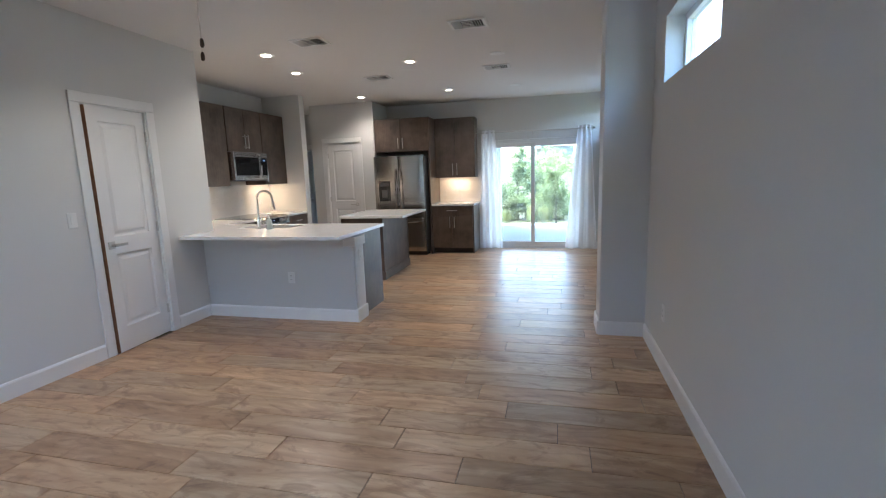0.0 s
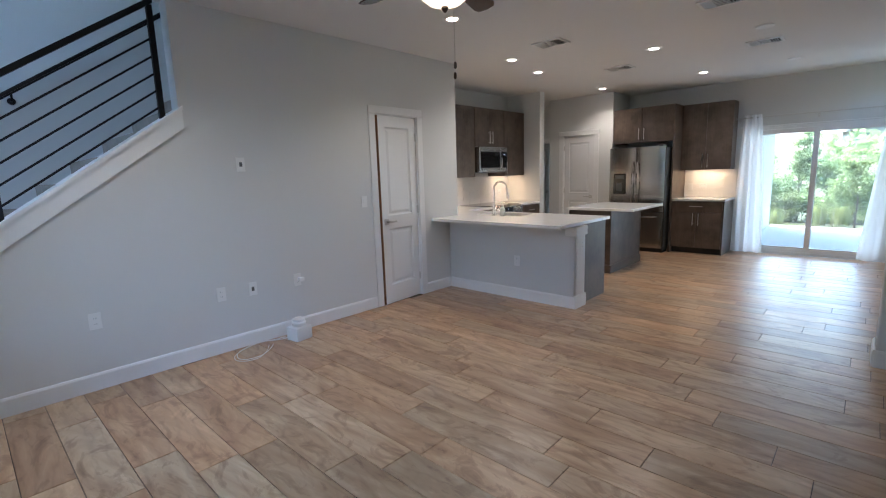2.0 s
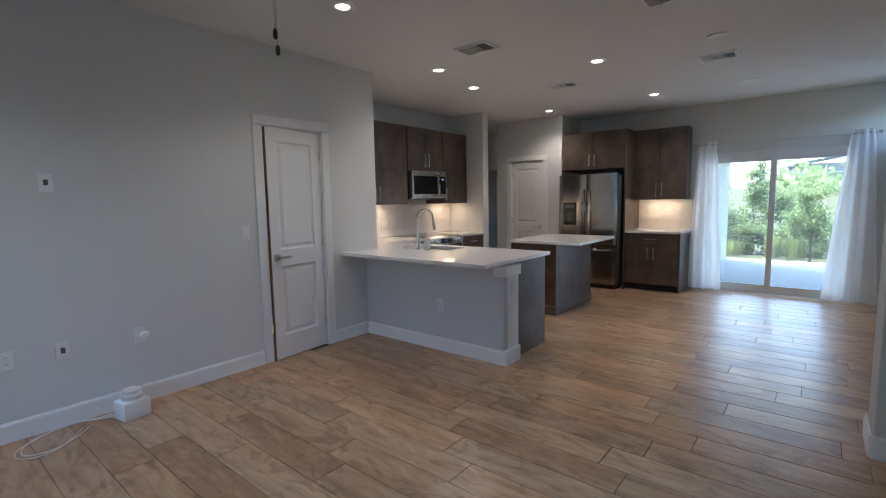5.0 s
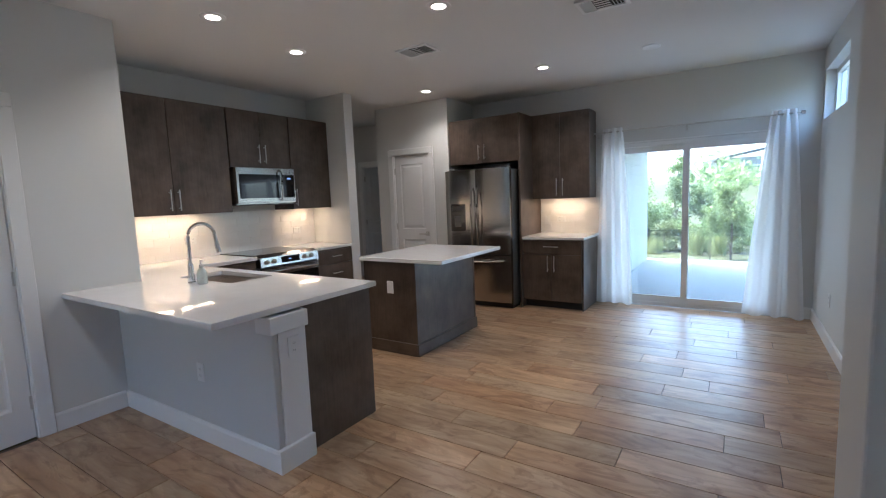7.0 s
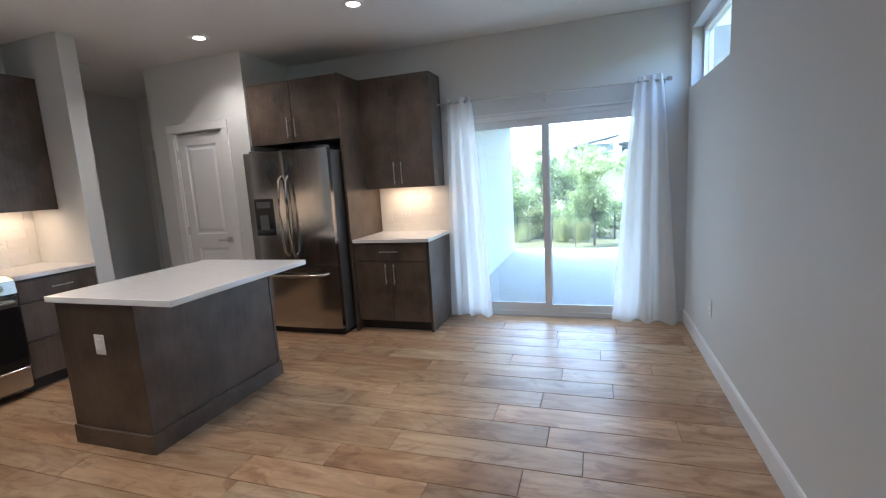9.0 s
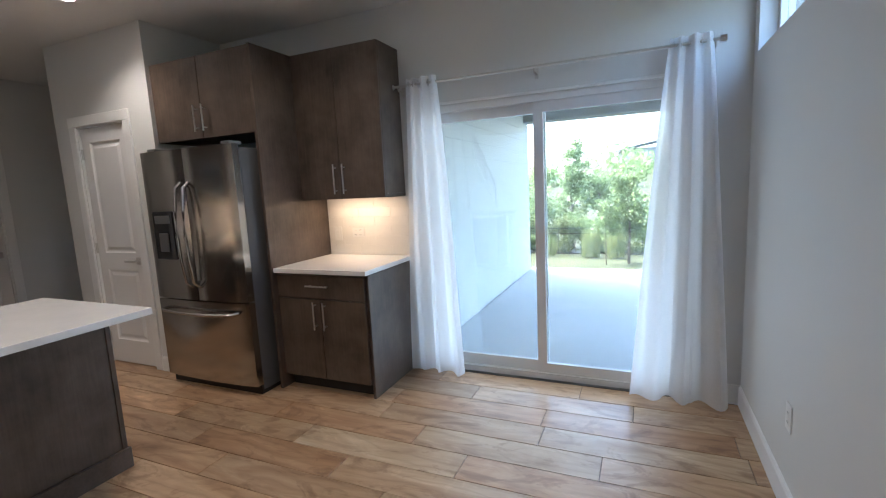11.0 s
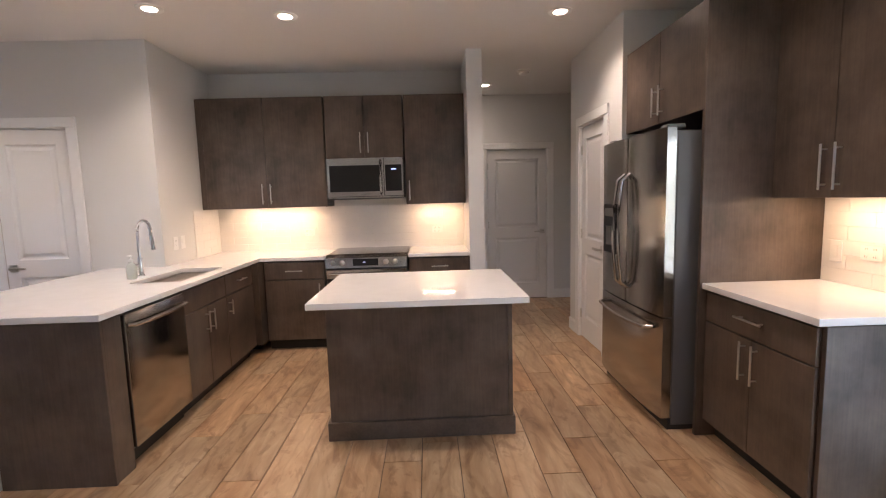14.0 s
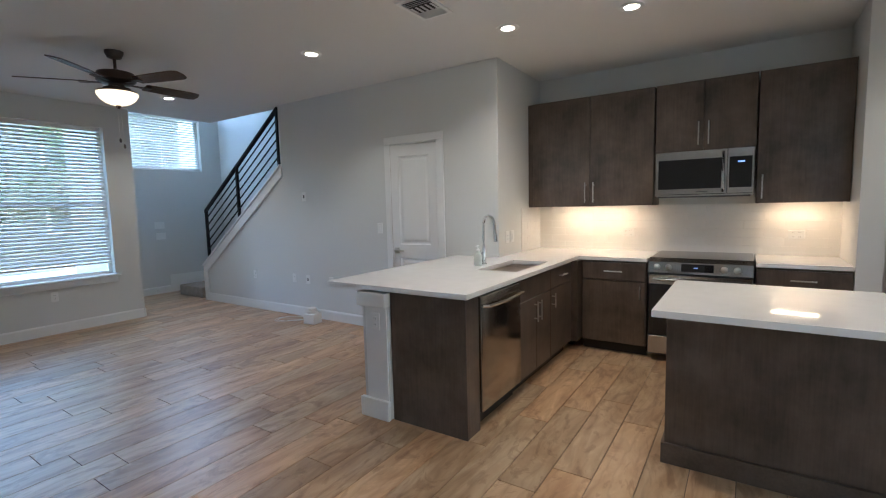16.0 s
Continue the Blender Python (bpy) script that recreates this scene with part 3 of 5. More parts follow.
fixed_window("window_6", pose(WIN_U[1], RY, 0, 0, 0, 180), WIN_U[1] - WIN_U[0], WIN_U[2], WIN_U[3], 0.16, "unseen upper window added to light the stairwell")
fixed_window("window_5", pose(-4.7, 12.5, 0), 1.0, 0.9, 2.1, 0.14, "side-room window in white vinyl frame")


def blinds(name, m, w, z0, z1, tilt, label):
    """Two-inch slatted blinds. Local: width along x, y the slats' middle."""
    d = thing(name, m, label, "blinds", "window blinds")
    part("headrail", box(0.01, -0.03, z1 - 0.055, w - 0.01, 0.03, z1 - 0.002, bevel=0.003), M_VINYL, d)
    n = int((z1 - z0 - 0.09) / 0.043)
    bm = bmesh.new()
    ca, sa = math.cos(radians(tilt)), math.sin(radians(tilt))
    rows = []
    for q in range(5):
        s = (q / 4 - 0.5) * 0.05
        bow = 0.003 * (1 - (2 * q / 4 - 1) ** 2)
        rows.append((s * ca - bow * sa, s * sa + bow * ca))
    for k in (1.0, -1.0):
        vs = [[bm.verts.new((x, y + 0.0012 * k * -sa, z + 0.0012 * k * ca)) for y, z in rows] for x in (0.012, w - 0.012)]
        for q in range(4):
            f = (vs[0][q], vs[1][q], vs[1][q + 1], vs[0][q + 1])
            bm.faces.new(f if k > 0 else tuple(reversed(f)))
    me = mesh_of("slat", bm, M_SLAT, True)
    for i in range(n):
        ob = new("slat", me)
        ob.parent = d
        ob.location = (0, 0, z1 - 0.085 - i * 0.043)
    zb = z1 - 0.085 - n * 0.043
    part("bottom_rail", box(0.012, -0.025, zb - 0.010, w - 0.012, 0.025, zb + 0.010, bevel=0.003), M_VINYL, d)
    for x in (0.18, w / 2, w - 0.18):
        bm = bmesh.new()
        tube(bm, [(x, -0.027, z1 - 0.05), (x, -0.027, zb)], 0.0012, 5), tube(bm, [(x, 0.027, z1 - 0.05), (x, 0.027, zb)], 0.0012, 5)
        part("ladder_cord", bm, M_VINYL, d)
    return d


blinds("window_blinds", pose(WIN_S[1] - 0.01, SY - 0.045, 0, 0, 0, 180), wS - 0.02, WIN_S[2] + 0.13, WIN_S[3], 40, "white two-inch slatted blinds, slats half open")
blinds("window_blinds", pose(WIN_R[1] - 0.01, RY - 0.045, 0, 0, 0, 180), WIN_R[1] - WIN_R[0] - 0.02, WIN_R[2] + 0.01, WIN_R[3], 48, "white two-inch slatted blinds in the entry, nearly closed")

# sliding glass door
sd = thing("door_5", pose(SLIDE[0], NY, 0), "white vinyl sliding glass patio door, closed", "door", "", "structure")
w, h = SLIDE[1] - SLIDE[0], SLIDE[3]
part("door_frame", cells([0, 0.04, w - 0.04, w], [0, 0.03, h - 0.045, h], lambda u, v: not (0.04 < u < w - 0.04 and 0.03 < v < h - 0.045), 0.02, 0.14, lambda u, v, q: (u, q, v)), M_VINYL, sd)
for x0, x1, y0 in ((0.04, w / 2 + 0.035, 0.088), (w / 2 - 0.035, w - 0.04, 0.04)):
    s = part("sash", cells([x0, x0 + 0.065, x1 - 0.065, x1], [0.03, 0.115, h - 0.115, h - 0.045], lambda u, v: not (x0 + 0.065 < u < x1 - 0.065 and 0.115 < v < h - 0.115), y0, y0 + 0.042, lambda u, v, q: (u, q, v)), M_VINYL, sd)
    p = part("pane", box(x0 + 0.065, y0 + 0.018, 0.115, x1 - 0.065, y0 + 0.024, h - 0.115), M_GLASS, s)
    p.visible_shadow = False
part("track", box(0.04, 0.02, 0.03, w - 0.04, 0.035, 0.045), M_VINYL, sd)
setting("trim", box(SLIDE[0] - 0.07, NY - 0.014, h + 0.004, SLIDE[1] + 0.07, NY, h + 0.022, bevel=0.003), M_TRIM, "thin white trim over the patio door", "trim")

# ---------------------------------------------------------------- staircase
stairs = thing("staircase", pose(0, 0, 0), "carpeted staircase behind a sloping half wall", "staircase", "", "structure")
RISE, RUN, S0 = 0.185, 0.252, -1.70
for i in range(15):
    y = S0 + 0.8 + i * RUN if i else S0
    x0, x1 = RX + 0.002, WX - T - 0.002
    if i == 0:
        bm = box(x0, -1.62, 0, WX - 0.02, -0.92, RISE * 0.95, bevel=0.012, seg=2)
    else:
        yy = -1.00 + (i - 1) * RUN
        bm = box(x0, yy, max(0, RISE * i - 0.25), x1, yy + RUN + 0.03, RISE * (i + 1) - 0.015, bevel=0.012, seg=2)
    part("step", bm, M_CARPET, stairs)
# sloping white cap and apron on the half wall
SL = (1.985 - 0.56) / (1.30 + 0.72)
def on_slope(y):
    return 0.56 + SL * (y + 0.72)
bm = bmesh.new()
for (a, b, x0, x1) in ((0.0, 0.028, WX - T - 0.03, WX + 0.046), (-0.135, -0.001, WX + 0.0005, WX + 0.024)):
    q = [(x, y, on_slope(y) + k) for y in (-0.735, 1.32) for x in (x0, x1) for k in (a, b)]
    v = [bm.verts.new(p) for p in q]
    for f in ((0, 1, 3, 2), (4, 6, 7, 5), (0, 2, 6, 4), (1, 5, 7, 3), (2, 3, 7, 6), (0, 4, 5, 1)):
        bm.faces.new([v[i] for i in f])
bx(bm, WX - T - 0.02, -0.745, 0.0, WX + 0.020, -0.722, on_slope(-0.735) + 0.0)
bx(bm, WX + 0.0005, -0.722, 0.126, WX + 0.016, -0.64, on_slope(-0.70) - 0.10)
bmesh.ops.recalc_face_normals(bm, faces=bm.faces)
setting("trim_stair_cap", bm, M_TRIM, "white painted sloping cap on the stair wall", "trim")

bm = bmesh.new()
v = [bm.verts.new((x, y, 0.70 + 0.735 * (y + 0.40) + k)) for y in (-1.05, 3.2) for x in (RX + 0.0005, RX + 0.015) for k in (-0.32, 0.0)]
for f in ((0, 1, 3, 2), (4, 6, 7, 5), (0, 2, 6, 4), (1, 5, 7, 3), (2, 3, 7, 6), (0, 4, 5, 1)):
    bm.faces.new([v[i] for i in f])
bmesh.ops.recalc_face_normals(bm, faces=bm.faces)
setting("baseboard_stair_slope", bm, M_TRIM, "white painted sloping stair skirting", "baseboard")

rail = thing("stair_railing", pose(0, 0, 0), "black steel stair railing with slanting bars", "railing")
RXX = WX - 0.055
def rail_bar(name, y0, y1, k, hh, ww):
    bm = bmesh.new()
    v = [bm.verts.new((RXX + sx * ww / 2, y, on_slope(y) + k + sz * hh / 2)) for y in (y0, y1) for sx in (-1, 1) for sz in (-1, 1)]
    for f in ((0, 1, 3, 2), (4, 6, 7, 5), (0, 2, 6, 4), (1, 5, 7, 3), (2, 3, 7, 6), (0, 4, 5, 1)):
        bm.faces.new([v[i] for i in f])
    bmesh.ops.recalc_face_normals(bm, faces=bm.faces)
    return part(name, bm, M_BLACK, rail)
TOP = 0.85
for y in (-0.68, 0.21, 1.20):
    part("post", box(RXX - 0.019, y - 0.019, on_slope(y) + 0.02, RXX + 0.019, y + 0.019, on_slope(y) + TOP - 0.02, bevel=0.003), M_BLACK, rail)
rail_bar("top_rail", -0.70, 1.222, TOP, 0.045, 0.045)
for k in range(6):
    rail_bar("bar", -0.66, 1.19, 0.11 + k * 0.123, 0.017, 0.014)
# handrail on the far wall of the stairwell
hr = thing("handrail", pose(0, 0, 0), "dark round handrail fixed to the stairwell wall", "handrail")
bm = bmesh.new()
tube(bm, [(RX + 0.07, -0.75, 0.80 + 0.55), (RX + 0.07, 2.9, 0.80 + 0.55 + 3.65 * SL)], 0.021, 12)
part("bar", bm, M_BLACK, hr)
for y in (-0.62, 0.46, 1.9):
    z = 1.35 + (y + 0.75) * SL
    bm = bmesh.new()
    tube(bm, [(RX, y, z - 0.07), (RX + 0.05, y, z - 0.07), (RX + 0.07, y, z - 0.02)], 0.008, 8)
    lathe(bm, [(0.028, 0), (0.028, 0.008)], 14, (RX, y, z - 0.07), "x")
    part("bracket", bm, M_BLACK, hr)
setting("baseboard_stair", box(RX, RY + 0.001, 0.0, -3.66, RY + 0.014, 0.31, bevel=0.003), M_TRIM, "white painted stair skirting", "baseboard")

# ---------------------------------------------------------------- kitchen
def pull(parent, x, z, length, upright, y=-0.02):
    """A slim bar pull, standing or lying, on a front at y."""
    bm = bmesh.new()
    hlf = length / 2
    d = (0, 0, 1) if upright else (1, 0, 0)
    p = lambda s, dy: (x + d[0] * s, y + dy, z + d[2] * s)
    tube(bm, [p(-hlf, -0.032), p(hlf, -0.032)], 0.0058, 10)
    for s in (-hlf + 0.025, hlf - 0.025):
        tube(bm, [p(s, 0.0), p(s, -0.032)], 0.0048, 8)
    return part("handle", bm, M_NICKEL, parent, "brushed nickel bar pull", True)


def front(parent, name, x0, x1, z0, z1, handle=None, g=0.0018, y=0.0):
    """A flat slab front, and its pull: ('v', x, z) or ('h', x, z)."""
    ob = part(name, box(x0 + g, y - 0.02, z0 + g, x1 - g, y - 0.001, z1 - g, bevel=0.0018), M_CAB, parent)
    if handle:
        kind, hx, hz = handle[:3]
        pull(ob, hx, hz, handle[3] if len(handle) > 3 else 0.16, kind == "v", y - 0.02)
    return ob


def base_cabinet(m, w, d, fronts, label, h=0.875, toe=0.10, ends=(False, False)):
    """Local: width along x, front towards -y at y = 0. fronts: rows of (name, x0, x1, z0, z1, handle)."""
    c = thing("base_cabinet", m, label, "cabinet", "kitchen base cabinets")
    part("body", box(0.001, 0, toe, w - 0.001, d, h), M_CAB, c)
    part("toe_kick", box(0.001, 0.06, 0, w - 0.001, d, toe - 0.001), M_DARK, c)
    for f in fronts:
        front(c, *f)
    return c


def wall_cabinet(m, w, d, z0, z1, fronts, label):
    c = thing("wall_cabinet", m, label, "cabinet", "kitchen wall cabinets")
    part("body", box(0.001, 0, z0 + 0.028, w - 0.001, d, z1, bevel=0.001), M_CAB, c)
    for x in (0.001, w - 0.019):
        part("side_skirt", box(x, 0, z0, x + 0.018, d, z0 + 0.0275), M_CAB, c)
    for f in fronts:
        front(c, *f)
    return c


# west run: fronts face +x
WF = -3.985
R90 = lambda y, x=WF: pose(x, y, 0, 0, 0, 90)
DW = 0.655
base_cabinet(R90(5.21), 0.585, DW, [("drawer_front", 0.015, 0.575, 0.70, 0.865, ("h", 0.30, 0.785)), ("cabinet_door", 0.015, 0.575, 0.105, 0.695, ("v", 0.535, 0.60, 0.12))],
             "dark espresso base cabinet with drawer and door")
base_cabinet(R90(6.605), 0.593, DW, [("drawer_front", 0.005, 0.588, 0.70, 0.865, ("h", 0.30, 0.79)), ("drawer_front", 0.005, 0.588, 0.40, 0.695, ("h", 0.30, 0.58)), ("drawer_front", 0.005, 0.588, 0.105, 0.395, ("h", 0.30, 0.28))],
             "dark espresso three-drawer base cabinet by the range")
UZ0, UZ1, UF = 1.385, 2.475, -4.327
UD = 0.318
U = lambda y: pose(UF + 0.02, y, 0, 0, 0, 90)
hz = UZ0 + 0.14
wall_cabinet(U(4.592), 0.603, UD + 0.02, UZ0, UZ1, [("cabinet_door", 0.0, 0.603, UZ0, UZ1, ("v", 0.562, hz, 0.2))], "dark espresso flat-front wall cabinet")
wall_cabinet(U(5.196), 0.592, UD + 0.02, UZ0, UZ1, [("cabinet_door", 0.0, 0.592, UZ0, UZ1, ("v", 0.04, hz, 0.2))], "dark espresso flat-front wall cabinet")
wall_cabinet(U(5.80), 0.778, UD + 0.02, 1.862, UZ1, [("cabinet_door", 0.0, 0.389, 1.862, UZ1, ("v", 0.35, 1.862 + 0.15, 0.2)), ("cabinet_door", 0.389, 0.778, 1.862, UZ1, ("v", 0.428, 1.862 + 0.15, 0.2))], "short dark espresso wall cabinet over the microwave")
wall_cabinet(U(6.588), 0.608, UD + 0.02, UZ0, UZ1, [("cabinet_door", 0.0, 0.608, UZ0, UZ1, ("v", 0.04, hz, 0.2))], "dark espresso flat-front wall cabinet by the hall")
part("filler", box(KX + 0.005, 4.528, UZ0, UF + 0.015, 4.590, UZ1), M_CAB, tagged(thing("cabinet_filler", pose(0, 0, 0), "narrow dark filler strip beside the wall cabinets", "filler"), ""))

# peninsula: fronts face +y
PF = 5.135
R180 = lambda x: pose(x, PF, 0, 0, 0, 180)
base_cabinet(R180(-2.638), 0.63, 0.58, [("false_front", 0.0, 0.63, 0.70, 0.865), ("cabinet_door", 0.0, 0.315, 0.105, 0.695, ("v", 0.275, 0.585)), ("cabinet_door", 0.315, 0.63, 0.105, 0.695, ("v", 0.355, 0.585))],
             "dark espresso sink base cabinet with two doors")
base_cabinet(R180(-3.272), 0.575, 0.58, [("drawer_front", 0.0, 0.56, 0.70, 0.865, ("h", 0.28, 0.79)), ("cabinet_door", 0.0, 0.56, 0.105, 0.695, ("v", 0.04, 0.60, 0.12))], "dark espresso base cabinet in the corner")
corner = thing("corner_cabinet", pose(0, 0, 0), "dark espresso blind corner cabinet", "cabinet")
part("body", box(KX + 0.005, 4.53, 0.10, -3.852, 5.205, 0.875), M_CAB, corner)
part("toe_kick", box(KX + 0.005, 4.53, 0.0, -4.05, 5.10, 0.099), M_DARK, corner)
endp = thing("end_panel", pose(0, 0, 0), "dark espresso end panel of the peninsula", "panel")
part("side_panel", box(-1.875, 4.577, 0.0, -1.855, 5.155, 0.872, bevel=0.002), M_CAB, endp)
part("filler", box(-2.02, 5.10, 0.0, -1.8755, 5.152, 0.872, bevel=0.004), M_CAB, endp)

# pony wall of the peninsula with its white corbel trim
setting("wall_peninsula", box(WX + 0.001, 4.35, 0.0, -1.83, 4.570, 0.868, bevel=0.004), M_WALL, "pale grey plaster half wall of the peninsula", "wall")
setting("trim_peninsula_end", box(-1.8295, 4.385, 0.137, -1.818, 4.568, 0.774, bevel=0.002), M_TRIM, "white painted board on the half wall's end", "trim")
setting("trim_peninsula", box(-1.925, 4.325, 0.775, -1.796, 4.576, 0.868, bevel=0.004), M_TRIM, "white trim block under the worktop's corner", "trim")

setting("trim_peninsula_base", box(-1.8295, 4.330, 0.0, -1.800, 4.576, 0.136, bevel=0.004), M_TRIM, "white base block at the half wall's end", "trim")

# worktops
SINK = (-3.43, -2.75, 4.735, 5.080)
def in_top(x, y):
    if SINK[0] < x < SINK[1] and SINK[2] < y < SINK[3]:
        return False
    return (x > WX and 4.03 < y) or (4.525 < y < 5.19 and x < WX) if y < 5.19 else (x < WF + 0.03 and y < 5.81)
top_a = cells([KX + 0.002, WF + 0.028, WX + 0.002, SINK[0], SINK[1], -1.815], [4.03, 4.527, SINK[2], SINK[3], 5.185, 5.80],
              lambda x, y: in_top(x, y), 0.882, 0.915, lambda u, v, q: (u, v, q))
bmesh.ops.bevel(top_a, geom=[e for e in top_a.edges if e.is_boundary is False and len(e.link_faces) == 2 and e.calc_face_angle(0) > 0.5], offset=0.003, segments=2, affect="EDGES")
tagged(part("worktop", top_a, M_QUARTZ), "white quartz worktop with undermount sink opening", "worktop")
tagged(part("worktop", box(KX + 0.002, 6.602, 0.882, WF + 0.028, 7.197, 0.915, bevel=0.003, seg=2), M_QUARTZ), "white quartz worktop beside the range", "worktop")

# sink
sink = thing("sink", pose(0, 0, 0), "undermount stainless steel sink in white worktop", "sink")
bm = bmesh.new()
def rrect(x0, x1, y0, y1, r, z, n=5):
    out = []
    for cx, cy, a0 in ((x1 - r, y1 - r, 0), (x0 + r, y1 - r, 90), (x0 + r, y0 + r, 180), (x1 - r, y0 + r, 270)):
        for k in range(n + 1):
            a = radians(a0 + 90 * k / n)
            out.append(bm.verts.new((cx + r * math.cos(a), cy + r * math.sin(a), z)))
    return out
rings = [rrect(SINK[0] - 0.02, SINK[1] + 0.02, SINK[2] - 0.02, SINK[3] + 0.02, 0.06, 0.880), rrect(SINK[0] + 0.004, SINK[1] - 0.004, SINK[2] + 0.004, SINK[3] - 0.004, 0.05, 0.880),
         rrect(SINK[0] + 0.01, SINK[1] - 0.01, SINK[2] + 0.01, SINK[3] - 0.01, 0.05, 0.72), rrect(SINK[0] + 0.05, SINK[1] - 0.05, SINK[2] + 0.05, SINK[3] - 0.05, 0.03, 0.70)]
for a, b in zip(rings, rings[1:]):
    for i in range(len(a)):
        bm.faces.new((a[i], a[(i + 1) % len(a)], b[(i + 1) % len(a)], b[i]))
bm.faces.new(rings[-1])
part("basin", bm, M_BASIN, sink, "", True)
part("drain", lathe(bmesh.new(), [(0.045, 0.7), (0.045, 0.705), (0.03, 0.706)], 20, ((SINK[0] + SINK[1]) / 2, (SINK[2] + SINK[3]) / 2, 0)), M_CHROME, sink)
faucet = thing("kitchen_faucet", pose(-3.065, 4.632, 0.915, 0, 0, -30), "chrome gooseneck pull-down kitchen faucet", "faucet")
part("body", lathe(bmesh.new(), [(0.028, 0), (0.028, 0.006), (0.020, 0.012), (0.019, 0.13), (0.016, 0.14)], 20), M_CHROME, faucet, "", True)
arc = [(0, 0, 0.13), (0, 0, 0.335)] + [(0, 0.085 - 0.085 * math.cos(radians(a)), 0.335 + 0.085 * math.sin(radians(a))) for a in range(15, 181, 15)] + [(0, 0.176, 0.29)]
part("spout", tube(bmesh.new(), arc, 0.0125, 14), M_CHROME, faucet, "", True)
part("spray_head", tube(bmesh.new(), [(0, 0.176, 0.295), (0, 0.180, 0.26), (0, 0.190, 0.205)], [0.014, 0.017, 0.0165], 14), M_CHROME, faucet, "", True)
part("lever", tube(bmesh.new(), [(0.015, 0, 0.085), (0.045, 0, 0.09), (0.075, 0.0, 0.135)], [0.011, 0.010, 0.005], 10), M_CHROME, faucet, "", True)
soap = thing("soap_bottle", pose(-2.945, 4.640, 0.915), "clear plastic pump soap bottle by the faucet", "bottle")
part("bottle", lathe(bmesh.new(), [(0.030, 0), (0.034, 0.006), (0.034, 0.085), (0.026, 0.105), (0.014, 0.115), (0.014, 0.125)], 20), M_SOAP, soap, "", True)
bm = lathe(bmesh.new(), [(0.015, 0.125), (0.015, 0.14), (0.005, 0.142), (0.005, 0.165)], 14)
bx(bm, -0.008, -0.01, 0.163, 0.03, 0.01, 0.173, bevel=0.003)
part("pump", bm, M_PLASTIC, soap, "", True)

# dishwasher
dw = thing("dishwasher", pose(-2.025, 5.145, 0, 0, 0, 180), "stainless steel dishwasher with bar handle", "dishwasher")
part("body", box(0.004, 0.01, 0.10, 0.60, 0.56, 0.868), M_GREYPL, dw)
door = part("door", box(0.004, -0.022, 0.115, 0.60, 0.008, 0.862, bevel=0.006, seg=2), M_STEELV, dw, "", True)
bm = tube(bmesh.new(), [(0.03, -0.022, 0.80), (0.04, -0.055, 0.80), (0.15, -0.066, 0.798), (0.302, -0.07, 0.796), (0.45, -0.066, 0.798), (0.564, -0.055, 0.80), (0.574, -0.022, 0.80)], 0.011, 10)
part("handle", bm, M_STEEL, door, "", True)
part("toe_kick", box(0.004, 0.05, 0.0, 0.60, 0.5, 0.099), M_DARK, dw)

# range, front towards +x
rg = thing("range", pose(-3.955, 5.815, 0, 0, 0, 90), "stainless slide-in range with black glass cooktop", "range")
part("body", box(0.003, 0.012, 0.05, 0.772, 0.68, 0.905), M_GREYPL, rg)
part("cooktop", box(0.0, 0.06, 0.905, 0.775, 0.69, 0.922, bevel=0.003), M_BLACKGLASS, rg)
bm = bmesh.new()
prof = [(0.0, 0.79), (-0.035, 0.80), (-0.02, 0.895), (0.055, 0.924), (0.06, 0.80)]
e = [[bm.verts.new((x, y, z)) for y, z in prof] for x in (0.0, 0.775)]
for i in range(5):
    bm.faces.new((e[0][i], e[0][(i + 1) % 5], e[1][(i + 1) % 5], e[1][i]))
bm.faces.new(e[0]), bm.faces.new(list(reversed(e[1])))
bmesh.ops.recalc_face_normals(bm, faces=bm.faces)
panel = part("control_panel", bm, M_STEEL, rg)
bm = box(0.26, -0.032, 0.815, 0.50, -0.024, 0.885)
scr = part("display", bm, M_BLACKGLASS, panel)
part("digits", box(0.355, -0.0335, 0.850, 0.385, -0.0325, 0.857), M_DISPLAY, scr)
for x in (0.07, 0.16, 0.575, 0.665):
    part("knob", lathe(bmesh.new(), [(0.026, 0.0), (0.024, -0.018), (0.017, -0.022), (0.016, -0.034), (0.013, -0.036)], 18, (x, -0.027, 0.85), "y"), M_NICKEL, panel, "", True)
door = part("oven_door", box(0.006, -0.03, 0.24, 0.769, 0.01, 0.782, bevel=0.004), M_BLACKGLASS, rg)
part("door_rail", box(0.006, -0.034, 0.70, 0.769, -0.0305, 0.782, bevel=0.001), M_STEEL, door)
part("handle", tube(bmesh.new(), [(0.05, -0.034, 0.745), (0.05, -0.075, 0.745), (0.725, -0.075, 0.745), (0.725, -0.034, 0.745)], 0.011, 10), M_STEEL, door, "", True)
part("drawer", box(0.006, -0.03, 0.075, 0.769, 0.01, 0.232, bevel=0.004), M_STEEL, rg)

# microwave, front towards +x
mw = thing("microwave", pose(-4.215, 5.812, 0, 0, 0, 90), "stainless over-the-range microwave under a cabinet", "microwave")
part("body", box(0, 0.03, 1.462, 0.757, 0.42, 1.858), M_STEEL, mw)
part("underside_vent", box(0.02, 0.02, 1.448, 0.737, 0.38, 1.461), M_GREYPL, mw)
mdoor = part("door", box(0.0, -0.002, 1.475, 0.565, 0.029, 1.857, bevel=0.004), M_STEEL, mw)
part("door_glass", box(0.028, -0.006, 1.525, 0.545, -0.0025, 1.785, bevel=0.002), M_BLACKGLASS, mdoor)
ctl = part("control_panel", box(0.567, -0.002, 1.475, 0.757, 0.029, 1.857, bevel=0.004), M_STEEL, mw)
